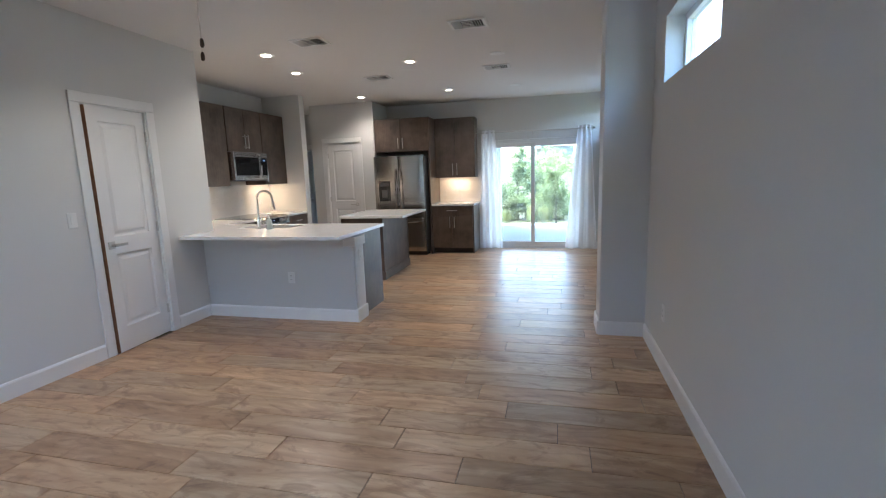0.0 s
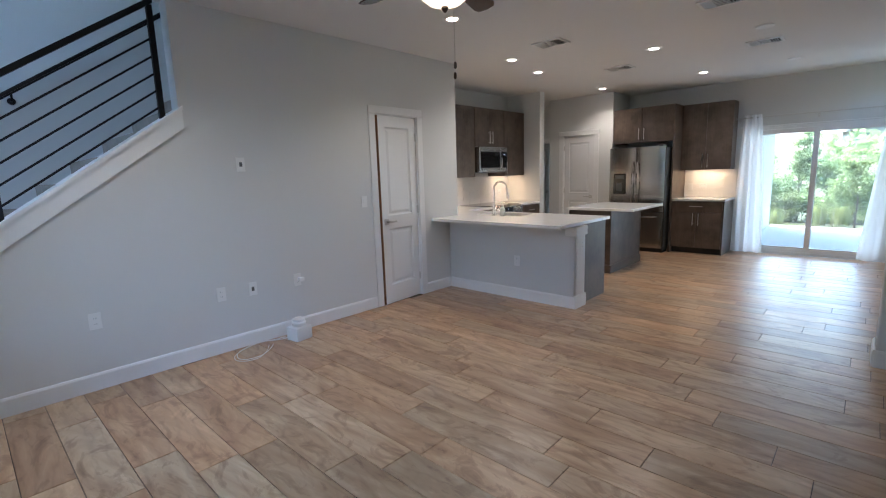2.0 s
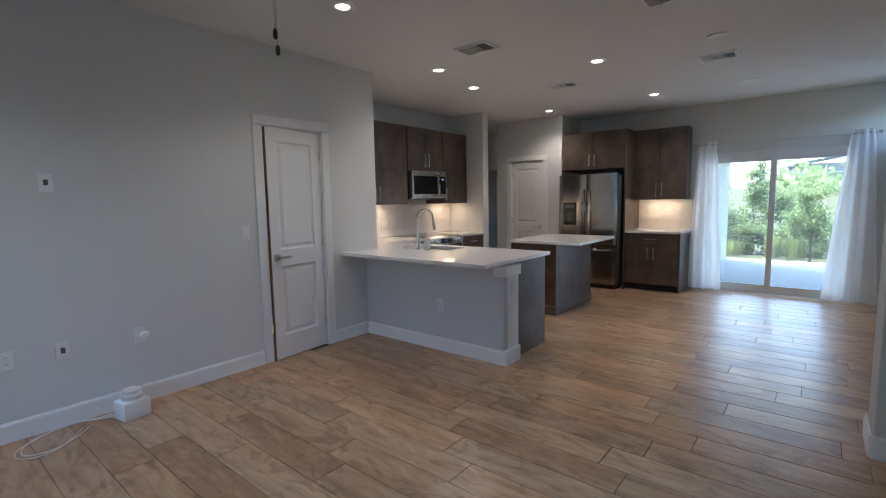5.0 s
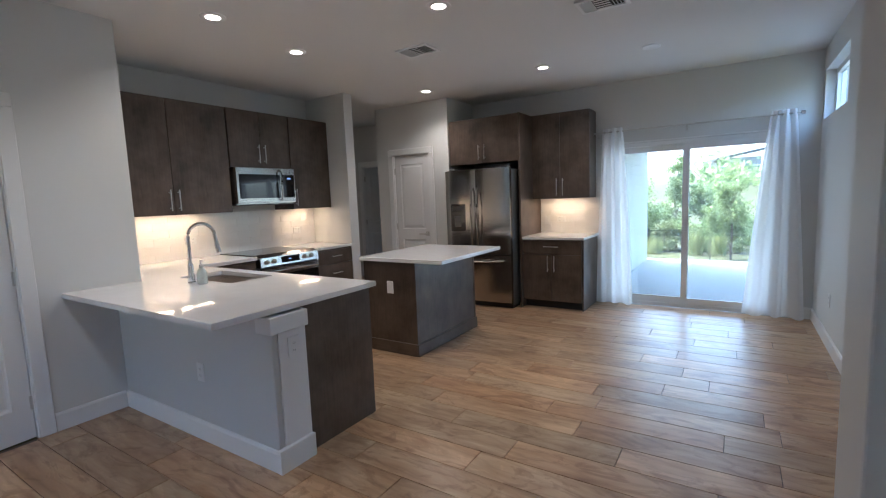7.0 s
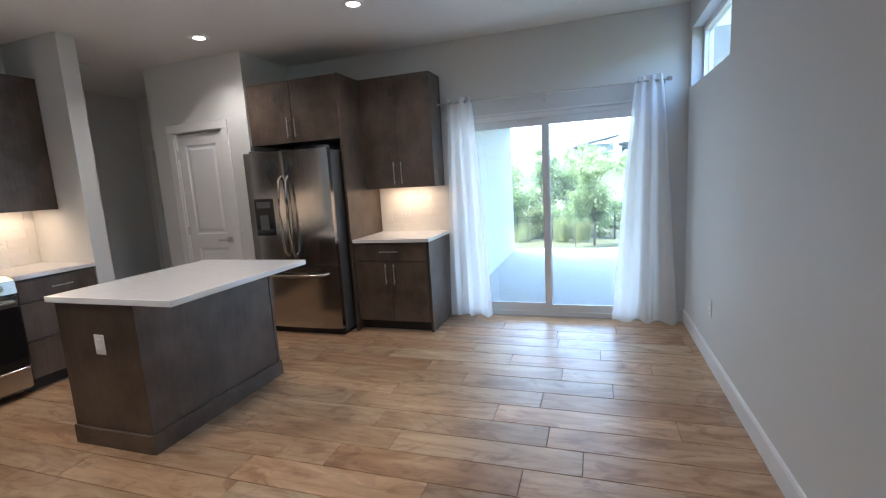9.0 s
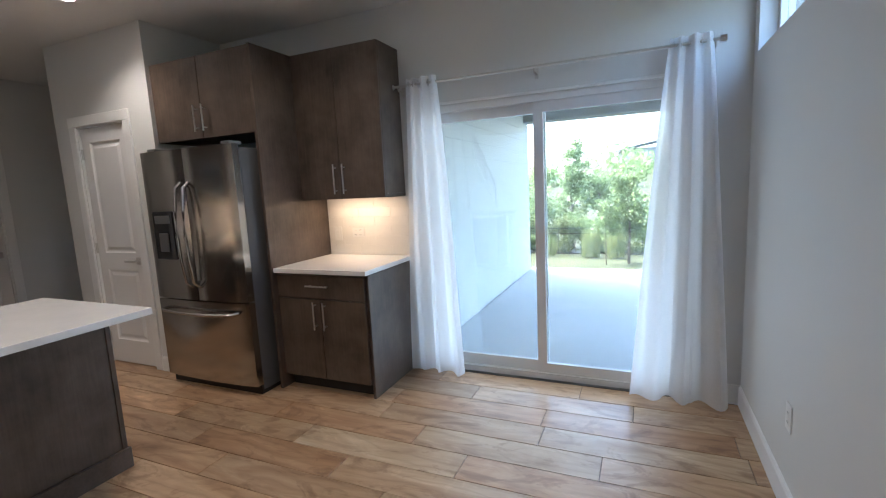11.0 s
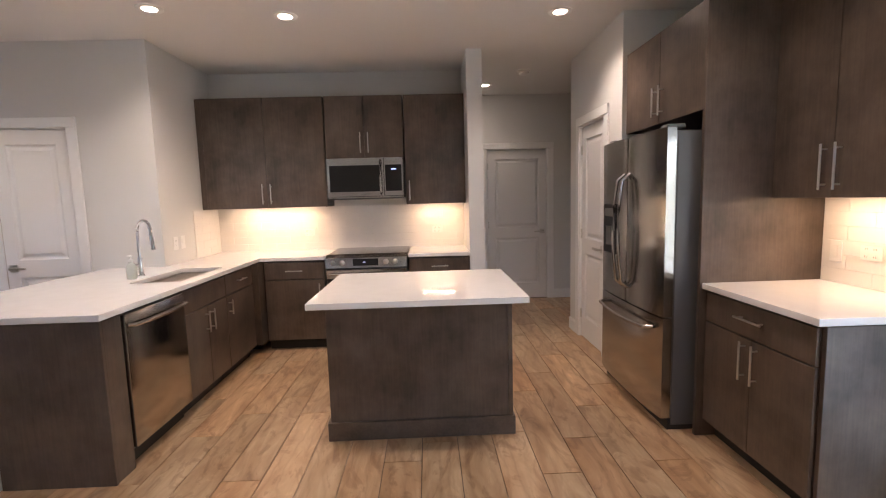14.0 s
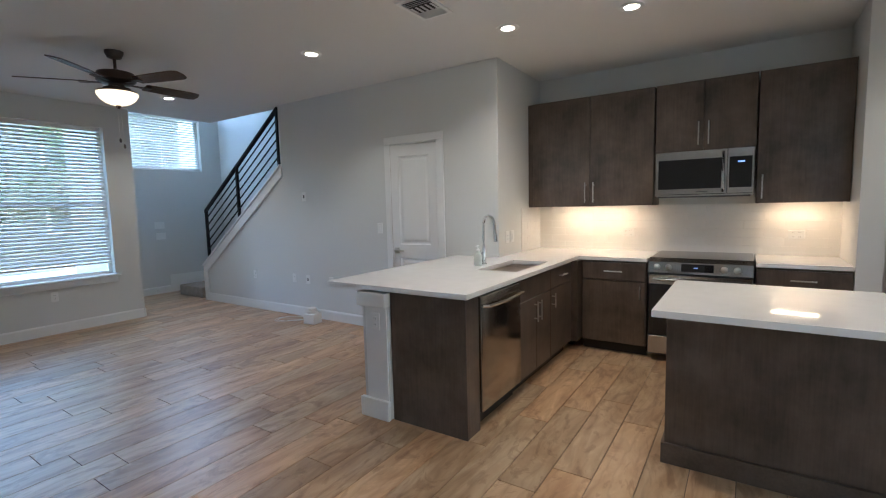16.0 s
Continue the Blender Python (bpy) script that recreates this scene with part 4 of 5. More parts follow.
scr = part("keypad", box(0.580, -0.006, 1.525, 0.742, -0.0025, 1.785, bevel=0.002), M_BLACKGLASS, ctl)
part("digits", box(0.64, -0.0072, 1.735, 0.69, -0.0062, 1.748), M_DISPLAY, scr)
part("handle", tube(bmesh.new(), [(0.535, -0.004, 1.50), (0.535, -0.042, 1.52), (0.535, -0.05, 1.66), (0.535, -0.042, 1.81), (0.535, -0.004, 1.83)], 0.012, 10), M_STEEL, mdoor, "", True)
part("lettering", box(0.335, -0.0035, 1.497, 0.425, -0.0025, 1.503), M_GREYPL, mdoor)

# island
isl = thing("kitchen_island", pose(0, 0, 0), "dark espresso kitchen island with base moulding", "island")
IX0, IX1, IY0, IY1 = -2.845, -2.225, 6.185, 7.28
part("body", box(IX0, IY0, 0.0, IX1, IY1, 0.875, bevel=0.002), M_CAB, isl)
part("corner_post", box(IX1 - 0.02, IY1 - 0.02, 0.0, IX1 + 0.006, IY1 + 0.006, 0.873, bevel=0.002), M_CAB, isl)
bm = box(IX1 + 0.0005, IY0 - 0.016, 0.0, IX1 + 0.018, IY1 + 0.018, 0.115, bevel=0.003)
part("base_moulding", bm, M_CABX, isl)
part("base_moulding", box(IX0, IY0 - 0.018, 0.0, IX1 + 0.0, IY0 - 0.0005, 0.115, bevel=0.003), M_CABX, isl)
part("base_moulding", box(IX0, IY1 + 0.0065, 0.0, IX1 + 0.0, IY1 + 0.018, 0.115, bevel=0.003), M_CABX, isl)
for i in range(3):
    y0 = IY0 + 0.02 + i * 0.352
    dr = part("cabinet_door", box(IX0 - 0.02, y0, 0.105, IX0 - 0.0005, y0 + 0.349, 0.695, bevel=0.002), M_CAB, isl)
    part("drawer_front", box(IX0 - 0.02, y0, 0.70, IX0 - 0.0005, y0 + 0.349, 0.865, bevel=0.002), M_CAB, isl)
tagged(part("island_worktop", box(-2.875, 6.155, 0.877, -1.915, 7.325, 0.912, bevel=0.003, seg=2), M_QUARTZ), "white quartz worktop overhanging the island", "worktop")

# north run: fridge, its surround, small counter
fs = thing("fridge_surround", pose(0, 0, 0), "dark espresso tall panels enclosing the fridge", "panel")
part("side_panel", box(-2.125, 8.34, 0.0, -2.100, NY - 0.003, 2.475, bevel=0.002), M_CAB, fs, "tall dark panel")
part("side_panel", box(-3.175, 8.42, 0.0, -3.155, NY - 0.003, 2.475, bevel=0.002), M_CAB, fs, "tall dark panel")
wall_cabinet(pose(-3.152, 8.375, 0), 1.024, 0.66, 1.885, 2.475, [("cabinet_door", 0, 0.512, 1.885, 2.475, ("v", 0.47, 2.03, 0.19)), ("cabinet_door", 0.512, 1.024, 1.885, 2.475, ("v", 0.555, 2.03, 0.19))], "deep dark espresso cabinet above the fridge")
wall_cabinet(pose(-2.097, 8.755, 0), 0.755, 0.29, UZ0, UZ1, [("cabinet_door", 0, 0.3775, UZ0, UZ1, ("v", 0.338, UZ0 + 0.15, 0.22)), ("cabinet_door", 0.3775, 0.755, UZ0, UZ1, ("v", 0.418, UZ0 + 0.15, 0.22))], "dark espresso two-door wall cabinet by the patio door")
base_cabinet(pose(-2.097, 8.40, 0), 0.750, 0.645, [("drawer_front", 0.0, 0.750, 0.70, 0.868, ("h", 0.375, 0.795, 0.19)), ("cabinet_door", 0.0, 0.375, 0.105, 0.695, ("v", 0.333, 0.58, 0.2)), ("cabinet_door", 0.375, 0.750, 0.105, 0.695, ("v", 0.418, 0.58, 0.2))],
             "dark espresso base cabinet with drawer and two doors")
tagged(part("worktop", box(-2.097, 8.352, 0.882, -1.310, NY - 0.003, 0.915, bevel=0.003, seg=2), M_QUARTZ), "small white quartz worktop beside the fridge", "worktop")
setting("trim_cabinet_side", box(-1.3465, 8.402, 0.0, -1.325, NY - 0.003, 0.875, bevel=0.002), M_CAB, "dark espresso finished side panel", "panel")

fr = thing("refrigerator", pose(-3.115, 8.145, 0), "stainless french-door refrigerator with bottom freezer", "refrigerator")
fw, fh = 0.945, 1.80
part("body", box(0.006, 0.09, 0.03, fw - 0.006, 0.86, fh - 0.02, bevel=0.004), M_GREYPL, fr, "dark grey cabinet sides")
def bowed(x0, x1, z0, z1, bow=0.018):
    """A door skin that swells slightly in the middle of the whole fridge."""
    bm = bmesh.new()
    n = 8
    f = lambda x: 0.02 - bow * (1 - ((x - fw / 2) / (fw / 2)) ** 2)
    a = []
    for i in range(n + 1):
        x = x0 + (x1 - x0) * i / n
        yy = f(x) + (0.008 if i in (0, n) else 0)
        a.append([bm.verts.new(p) for p in ((x, yy, z0), (x, yy, z1), (x, 0.082, z1), (x, 0.082, z0))])
    for p, q in zip(a, a[1:]):
        for k in range(4):
            bm.faces.new((p[k], p[(k + 1) % 4], q[(k + 1) % 4], q[k]))
    bm.faces.new(a[0]), bm.faces.new(list(reversed(a[-1])))
    bmesh.ops.recalc_face_normals(bm, faces=bm.faces)
    return bm
left = part("door", bowed(0.004, fw / 2 - 0.003, 0.70, fh), M_STEELV, fr, "", True)
right = part("door", bowed(fw / 2 + 0.003, fw - 0.004, 0.70, fh), M_STEELV, fr, "", True)
low = part("freezer_drawer", bowed(0.004, fw - 0.004, 0.075, 0.69), M_STEELV, fr, "", True)
for d, x, s in ((left, fw / 2 - 0.04, -1), (right, fw / 2 + 0.04, 1)):
    part("handle", tube(bmesh.new(), [(x, 0.005, 0.80), (x, -0.045, 0.84), (x, -0.065, 1.0), (x, -0.072, 1.18), (x, -0.065, 1.36), (x, -0.045, 1.52), (x, 0.005, 1.56)], 0.012, 12), M_STEELV, d, "", True)
part("handle", tube(bmesh.new(), [(0.10, 0.012, 0.62), (0.12, -0.035, 0.615), (0.30, -0.055, 0.61), (fw / 2, -0.06, 0.608), (fw - 0.30, -0.055, 0.61), (fw - 0.12, -0.035, 0.615), (fw - 0.10, 0.012, 0.62)], 0.012, 12), M_STEEL, low, "", True)
disp = part("dispenser", box(0.09, -0.004, 1.0, 0.31, 0.012, 1.36, bevel=0.006), M_BLACKGLASS, left, "black glass water and ice dispenser")
part("paddle", box(0.15, -0.012, 1.06, 0.25, -0.0045, 1.20, bevel=0.004), M_GREYPL, disp)
part("display", box(0.12, -0.0065, 1.27, 0.28, -0.0045, 1.33), M_GREYPL, disp)
part("base_grille", box(0.01, 0.07, 0.0, fw - 0.01, 0.3, 0.07), M_DARK, fr)
for x in (0.05, fw - 0.13):
    part("hinge_cap", box(x, 0.05, fh + 0.001, x + 0.08, 0.16, fh + 0.025, bevel=0.006), M_GREYPL, fr)


# ---------------------------------------------------------------- wall fittings
def plate(m, w, h, kind, label, group="wall plates"):
    """A wall plate. Local: on the wall y = 0, the room towards -y, centred."""
    p = thing("wall_plate", m, label, "outlet" if kind == "outlet" else "switch" if kind == "switch" else "wall plate", group)
    part("plate", box(-w / 2, -0.006, -h / 2, w / 2, 0, h / 2, bevel=0.002), M_PLASTIC, p)
    n = max(1, round(w / 0.075))
    for k in range(n):
        x = (k - (n - 1) / 2) * 0.046
        if kind == "outlet":
            for z in (-0.02, 0.02):
                s = part("socket", box(x - 0.014, -0.0075, z - 0.014, x + 0.014, -0.0062, z + 0.014, bevel=0.0005), M_PLASTIC, p)
                bm = box(x - 0.007, -0.0083, z - 0.005, x - 0.005, -0.0077, z + 0.005)
                bx(bm, x + 0.005, -0.0083, z - 0.005, x + 0.007, -0.0077, z + 0.005)
                part("slots", bm, M_GREYPL, s)
        elif kind == "switch":
            part("rocker", box(x - 0.016, -0.010, -0.033, x + 0.016, -0.0062, 0.033, bevel=0.002), M_PLASTIC, p)
        elif kind == "jack":
            part("jack", box(-0.012, -0.0085, -0.018, 0.012, -0.0062, 0.018), M_GREYPL, p)
    return p


E90 = lambda y, z: pose(WX, y, z, 0, 0, 90)
plate(E90(0.592, 0.50), 0.075, 0.118, "outlet", "white duplex outlet low on the grey wall")
plate(E90(1.461, 0.505), 0.075, 0.118, "outlet", "white duplex outlet low on the grey wall")
plate(E90(1.733, 0.50), 0.075, 0.118, "jack", "white cable plate low on the grey wall")
plate(E90(2.168, 0.50), 0.075, 0.118, "outlet", "white outlet with a plug in it")
plate(E90(1.735, 1.585), 0.075, 0.118, "jack", "white media plate high on the grey wall")
plate(E90(3.014, 1.186), 0.075, 0.118, "switch", "white rocker switch beside the closet door")
plate(pose(-2.539, 4.35, 0.444), 0.075, 0.118, "outlet", "white outlet on the peninsula's half wall")
plate(pose(-1.8175, 4.478, 0.675, 0, 0, 90), 0.075, 0.118, "outlet", "white outlet on the half wall's end")
plate(pose(-2.521, IY0, 0.633), 0.075, 0.118, "switch", "white blank plate on the island's end")
plate(pose(-1.52, SY, 0.45, 0, 0, 180), 0.075, 0.118, "outlet", "white outlet under the front window")
plate(pose(-3.55, RY, 1.20, 0, 0, 180), 0.16, 0.118, "switch", "white triple switch in the entry")
plate(pose(-3.56, RY, 1.01, 0, 0, 180), 0.16, 0.118, "switch", "white triple switch in the entry")
plate(pose(-3.88, 4.525, 1.10, 0, 0, 180), 0.075, 0.118, "switch", "white switch above the worktop")
plate(pose(-3.76, 4.525, 1.10, 0, 0, 180), 0.075, 0.118, "outlet", "white outlet above the worktop")
BS = 0.0105
plate(pose(KX + BS, 5.50, 1.10, 0, 0, 90), 0.118, 0.075, "outlet", "white outlet in the tiled splashback")
plate(pose(KX + BS, 6.90, 1.10, 0, 0, 90), 0.118, 0.075, "outlet", "white outlet in the tiled splashback")
plate(pose(-1.80, NY - BS, 1.10), 0.118, 0.075, "outlet", "white outlet in the tiled splashback")
plate(pose(-2.0, NY - BS, 1.09), 0.075, 0.118, "switch", "white switch in the tiled splashback")
plate(pose(EX2, 8.05, 0.42, 0, 0, -90), 0.075, 0.118, "outlet", "white outlet low on the east wall")
plate(pose(EX, 3.65, 0.42, 0, 0, -90), 0.075, 0.118, "outlet", "white outlet low on the east wall")

plug = thing("plug_adapter", pose(WX + 0.012, 2.185, 0.505, 0, 0, 90), "small white plug in the outlet", "plug")
part("body", box(-0.02, -0.045, -0.018, 0.03, 0.0, 0.018, bevel=0.006, seg=2), M_PLASTIC, plug)
rt = thing("wireless_router", pose(-3.36, 2.03, 0, 0, 0, 8), "white cube router standing on the floor by the wall", "router")
part("base", box(-0.075, -0.085, 0, 0.075, 0.085, 0.125, bevel=0.010, seg=2), M_PLASTIC, rt, "", True)
part("top", lathe(bmesh.new(), [(0.05, 0.125), (0.062, 0.13), (0.064, 0.158), (0.055, 0.166), (0.044, 0.168), (0.054, 0.175), (0.054, 0.192), (0.036, 0.20)], 22), M_PLASTIC, rt, "", True)
cb = thing("cable", pose(0, 0, 0), "thin white cable curling on the floor", "cable")
pts = [(-3.43, 1.97, 0.02), (-3.47, 1.90, 0.005), (-3.54, 1.77, 0.0045), (-3.53, 1.62, 0.0045), (-3.45, 1.50, 0.0045), (-3.33, 1.45, 0.0045), (-3.25, 1.49, 0.0045), (-3.24, 1.60, 0.0045), (-3.32, 1.72, 0.0045), (-3.42, 1.80, 0.0045)]
fine_pts = []
for a, b, c, d in zip([pts[0]] + pts, pts, pts[1:], pts[2:] + [pts[-1]]):
    for k in range(6):
        u = k / 6
        fine_pts.append(tuple(0.5 * (2 * b[i] + (c[i] - a[i]) * u + (2 * a[i] - 5 * b[i] + 4 * c[i] - d[i]) * u * u + (3 * b[i] - a[i] - 3 * c[i] + d[i]) * u ** 3) for i in range(3)))
part("cord", tube(bmesh.new(), fine_pts, 0.0033, 6), M_PLASTIC, cb, "", True)
part("cord", tube(bmesh.new(), [(x + 0.035 * math.sin(9 * y), y - 0.03, z + 0.001) for x, y, z in fine_pts], 0.0028, 6), M_PLASTIC, cb, "", True)
ds = thing("door_stop", pose(-3.42, RY + 0.014, 0.06), "small spring door stop on the entry baseboard", "door stop")
part("spring", tube(bmesh.new(), [(0, 0, 0), (0, 0.06, 0)], 0.007, 8), M_NICKEL, ds)
part("tip", tube(bmesh.new(), [(0, 0.06, 0), (0, 0.075, 0)], 0.011, 8), M_PLASTIC, ds)


# ---------------------------------------------------------------- ceiling fittings
def can_light(x, y, power=1.0):
    c = thing("recessed_light", pose(x, y, H), "round white recessed downlight, switched on", "ceiling light", "recessed ceiling lights")
    part("trim_ring", lathe(bmesh.new(), [(0.088, 0.0), (0.088, -0.004), (0.080, -0.008), (0.050, -0.006), (0.050, -0.001)], 28), M_PLASTIC, c, "", True)
    part("lens", lathe(bmesh.new(), [(0.0485, -0.0012), (0.0485, -0.0035), (0.03, -0.004)], 28), M_CANLENS, c)
    lamp = new("lamp", bpy.data.lights.new("downlight", "SPOT"))
    lamp.data.energy, lamp.data.color, lamp.data.spot_size, lamp.data.spot_blend, lamp.data.shadow_soft_size = CAN_W * 4 * power, WARM, radians(135), 0.7, 0.06
    lamp.parent = c
    lamp.location = (0, 0, -0.02)
    return c


for x, y in ((-2.98, 4.92), (-3.15, 5.80), (-1.60, 5.76), (-3.14, 7.84), (-1.58, 7.78), (-2.47, 3.25), (-2.52, 0.65)):
    can_light(x, y, 0.78 if y > 4 else 0.7)
can_light(-5.35, 7.55, 0.14)


def vent(m):
    v = thing("ceiling_vent", m, "white stamped metal ceiling air register", "vent", "ceiling air registers")
    W, D = 0.17, 0.125
    part("frame", cells([-W, -W + 0.028, W - 0.028, W], [-D, -D + 0.028, D - 0.028, D], lambda u, q: not (abs(u) < W - 0.028 and abs(q) < D - 0.028), -0.012, 0.0, lambda u, q, k: (u, q, k)), M_PLASTIC, v)
    part("backing", box(-W + 0.028, -D + 0.028, -0.002, W - 0.028, D - 0.028, -0.0005), M_DARK, v)
    for k in range(13):
        x = -W + 0.036 + k * 0.0224
        bm = bmesh.new()
        lean = -0.010 if k < 4 else 0.010
        if 4 <= k <= 8:
            continue
        q = [bm.verts.new(p) for p in ((x - lean / 2, -D + 0.028, -0.003), (x - lean / 2, D - 0.028, -0.003), (x + lean, D - 0.028, -0.016), (x + lean, -D + 0.028, -0.016))]
        f = bm.faces.new(q)
        bmesh.ops.solidify(bm, geom=[f], thickness=0.0012)
        part("slat", bm, M_PLASTIC, v)
    for k in range(5):
        y = -D + 0.040 + k * 0.040
        part("slat", box(-0.052, y, -0.014, 0.052, y + 0.018, -0.0125), M_PLASTIC, v)
    return v


v0 = vent(pose(-2.28, 4.62, H))
for x, y in ((-0.67, 4.60), (-2.28, 6.46), (-0.635, 6.43)):
    copy_thing(v0, pose(x, y, H))
for x, y in ((-0.545, 5.75), (-0.51, 7.78)):
    s = thing("ceiling_speaker_cap", pose(x, y, H), "round white ceiling cover plate", "cover plate", "ceiling cover plates")
    part("ring", lathe(bmesh.new(), [(0.085, 0), (0.085, -0.006), (0.072, -0.010), (0.064, -0.006)], 28), M_PLASTIC, s, "", True)
sm = thing("smoke_detector", pose(-4.74, 7.90, H), "white round smoke detector on the hall ceiling", "smoke detector")
part("base", lathe(bmesh.new(), [(0.07, 0), (0.07, -0.012), (0.058, -0.016)], 26), M_PLASTIC, sm, "", True)
part("cover", lathe(bmesh.new(), [(0.056, -0.016), (0.054, -0.036), (0.04, -0.046), (0.01, -0.048)], 26), M_PLASTIC, sm, "", True)

# ceiling fan, at rest
FX, FY = -1.42, 1.995
fan = thing("ceiling_fan", pose(FX, FY, H), "bronze ceiling fan with walnut blades and lit glass bowl", "ceiling fan")
part("canopy", lathe(bmesh.new(), [(0.07, 0), (0.068, -0.02), (0.05, -0.055), (0.02, -0.065)], 28), M_BRONZE, fan, "", True)
part("downrod", tube(bmesh.new(), [(0, 0, -0.06), (0, 0, -0.16)], 0.012, 12), M_BRONZE, fan, "", True)
part("motor", lathe(bmesh.new(), [(0.03, -0.15), (0.05, -0.165), (0.135, -0.18), (0.145, -0.20), (0.145, -0.245), (0.12, -0.265), (0.06, -0.275), (0.06, -0.295), (0.10, -0.305), (0.10, -0.325)], 32), M_BRONZE, fan, "", True)
for k in range(5):
    a = 72 * k + 36
    bm = bmesh.new()
    bx(bm, 0.10, -0.018, -0.268, 0.23, 0.018, -0.259, bevel=0.003)
    bx(bm, 0.20, -0.04, -0.266, 0.27, 0.04, -0.260, bevel=0.002)
    bmesh.ops.transform(bm, matrix=pose(0, 0, 0, 0, 0, a), verts=bm.verts)
    part("blade_iron", bm, M_BRONZE, fan)
    bm = bmesh.new()
    top, bot = [], []
    outl = [(0.22, -0.055), (0.40, -0.066), (0.64, -0.070), (0.685, -0.055), (0.70, 0.0), (0.685, 0.055), (0.64, 0.070), (0.40, 0.066), (0.22, 0.055)]
    for x, y in outl:
        top.append(bm.verts.new((x, y, 0.004))), bot.append(bm.verts.new((x, y, -0.004)))
    bm.faces.new(top), bm.faces.new(list(reversed(bot)))
    for i in range(len(outl)):
        j = (i + 1) % len(outl)
        bm.faces.new((top[j], top[i], bot[i], bot[j]))
    bmesh.ops.transform(bm, matrix=pose(0, 0, -0.256, 0, 0, a) @ pose(0, 0, 0, -13, 0, 0), verts=bm.verts)
    part("blade", bm, M_BLADE, fan)
part("light_fitter", lathe(bmesh.new(), [(0.10, -0.325), (0.15, -0.335), (0.155, -0.345), (0.10, -0.35)], 32), M_BRONZE, fan, "", True)
part("bowl", lathe(bmesh.new(), [(0.152, -0.346), (0.150, -0.365), (0.128, -0.40), (0.09, -0.43), (0.04, -0.447), (0.01, -0.45)], 32), M_BOWL, fan, "lit alabaster glass bowl", True)
part("finial", lathe(bmesh.new(), [(0.018, -0.448), (0.02, -0.458), (0.008, -0.475), (0.003, -0.478)], 16), M_BRONZE, fan, "", True)
for x, y, z in ((0.006, 0.065, -0.81), (0.026, 0.045, -0.76)):
    chain = part("pull_chain", tube(bmesh.new(), [(x, y, -0.46), (x, y, z + 0.03)], 0.0014, 6), M_NICKEL, fan)
    part("pull_fob", lathe(bmesh.new(), [(0.004, z + 0.03), (0.008, z + 0.022), (0.009, z), (0.004, z - 0.008)], 10, (x, y, 0)), M_BRONZE, chain)


# under-cabinet lights
def under_light(m, w):
    u = thing("under_cabinet_light", m, "slim warm light bar under the wall cabinets", "light bar", "under-cabinet light bars")
    part("housing", box(-w / 2, -0.02, -0.014, w / 2, 0.02, 0), M_PLASTIC, u)
    part("lens", box(-w / 2 + 0.01, -0.014, -0.0165, w / 2 - 0.01, 0.014, -0.0142), M_BARLENS, u)
    lamp = new("lamp", bpy.data.lights.new("bar", "AREA"))
    lamp.data.shape, lamp.data.size, lamp.data.size_y, lamp.data.energy, lamp.data.color = "RECTANGLE", w - 0.03, 0.02, UNDER_W * w / 0.5, WARMER
    lamp.parent = u
    lamp.location = (0, 0, -0.019)
    return u


under_light(pose(-4.47, 5.22, UZ0 + 0.027, 0, 0, 90), 0.75)
under_light(pose(-4.47, 6.90, UZ0 + 0.027, 0, 0, 90), 0.35)
under_light(pose(-1.72, 8.87, UZ0 + 0.027), 0.50)

# ---------------------------------------------------------------- curtains
ROD_Y, ROD_Z = 8.955, 2.185
rod = thing("curtain_rod", pose(0, 0, 0), "slim brushed steel curtain rod with end caps", "curtain rod")
part("bar", tube(bmesh.new(), [(-1.34, ROD_Y, ROD_Z), (0.745, ROD_Y, ROD_Z)], 0.009, 12), M_NICKEL, rod, "", True)
for x, s in ((-1.34, -1), (0.745, 1)):
    part("finial", lathe(bmesh.new(), [(0.012, 0.0), (0.022, 0.004 * s), (0.022, 0.035 * s), (0.012, 0.04 * s)], 16, (x, ROD_Y, ROD_Z), "x"), M_CHROME, rod, "", True)
for x in (-1.305, -0.30, 0.73):
    bm = tube(bmesh.new(), [(x, NY, ROD_Z - 0.03), (x, ROD_Y + 0.01, ROD_Z - 0.03), (x, ROD_Y, ROD_Z - 0.010)], 0.006, 8)
    bx(bm, x - 0.012, NY - 0.006, ROD_Z - 0.06, x + 0.012, NY, ROD_Z + 0.01)
    part("bracket", bm, M_NICKEL, rod)


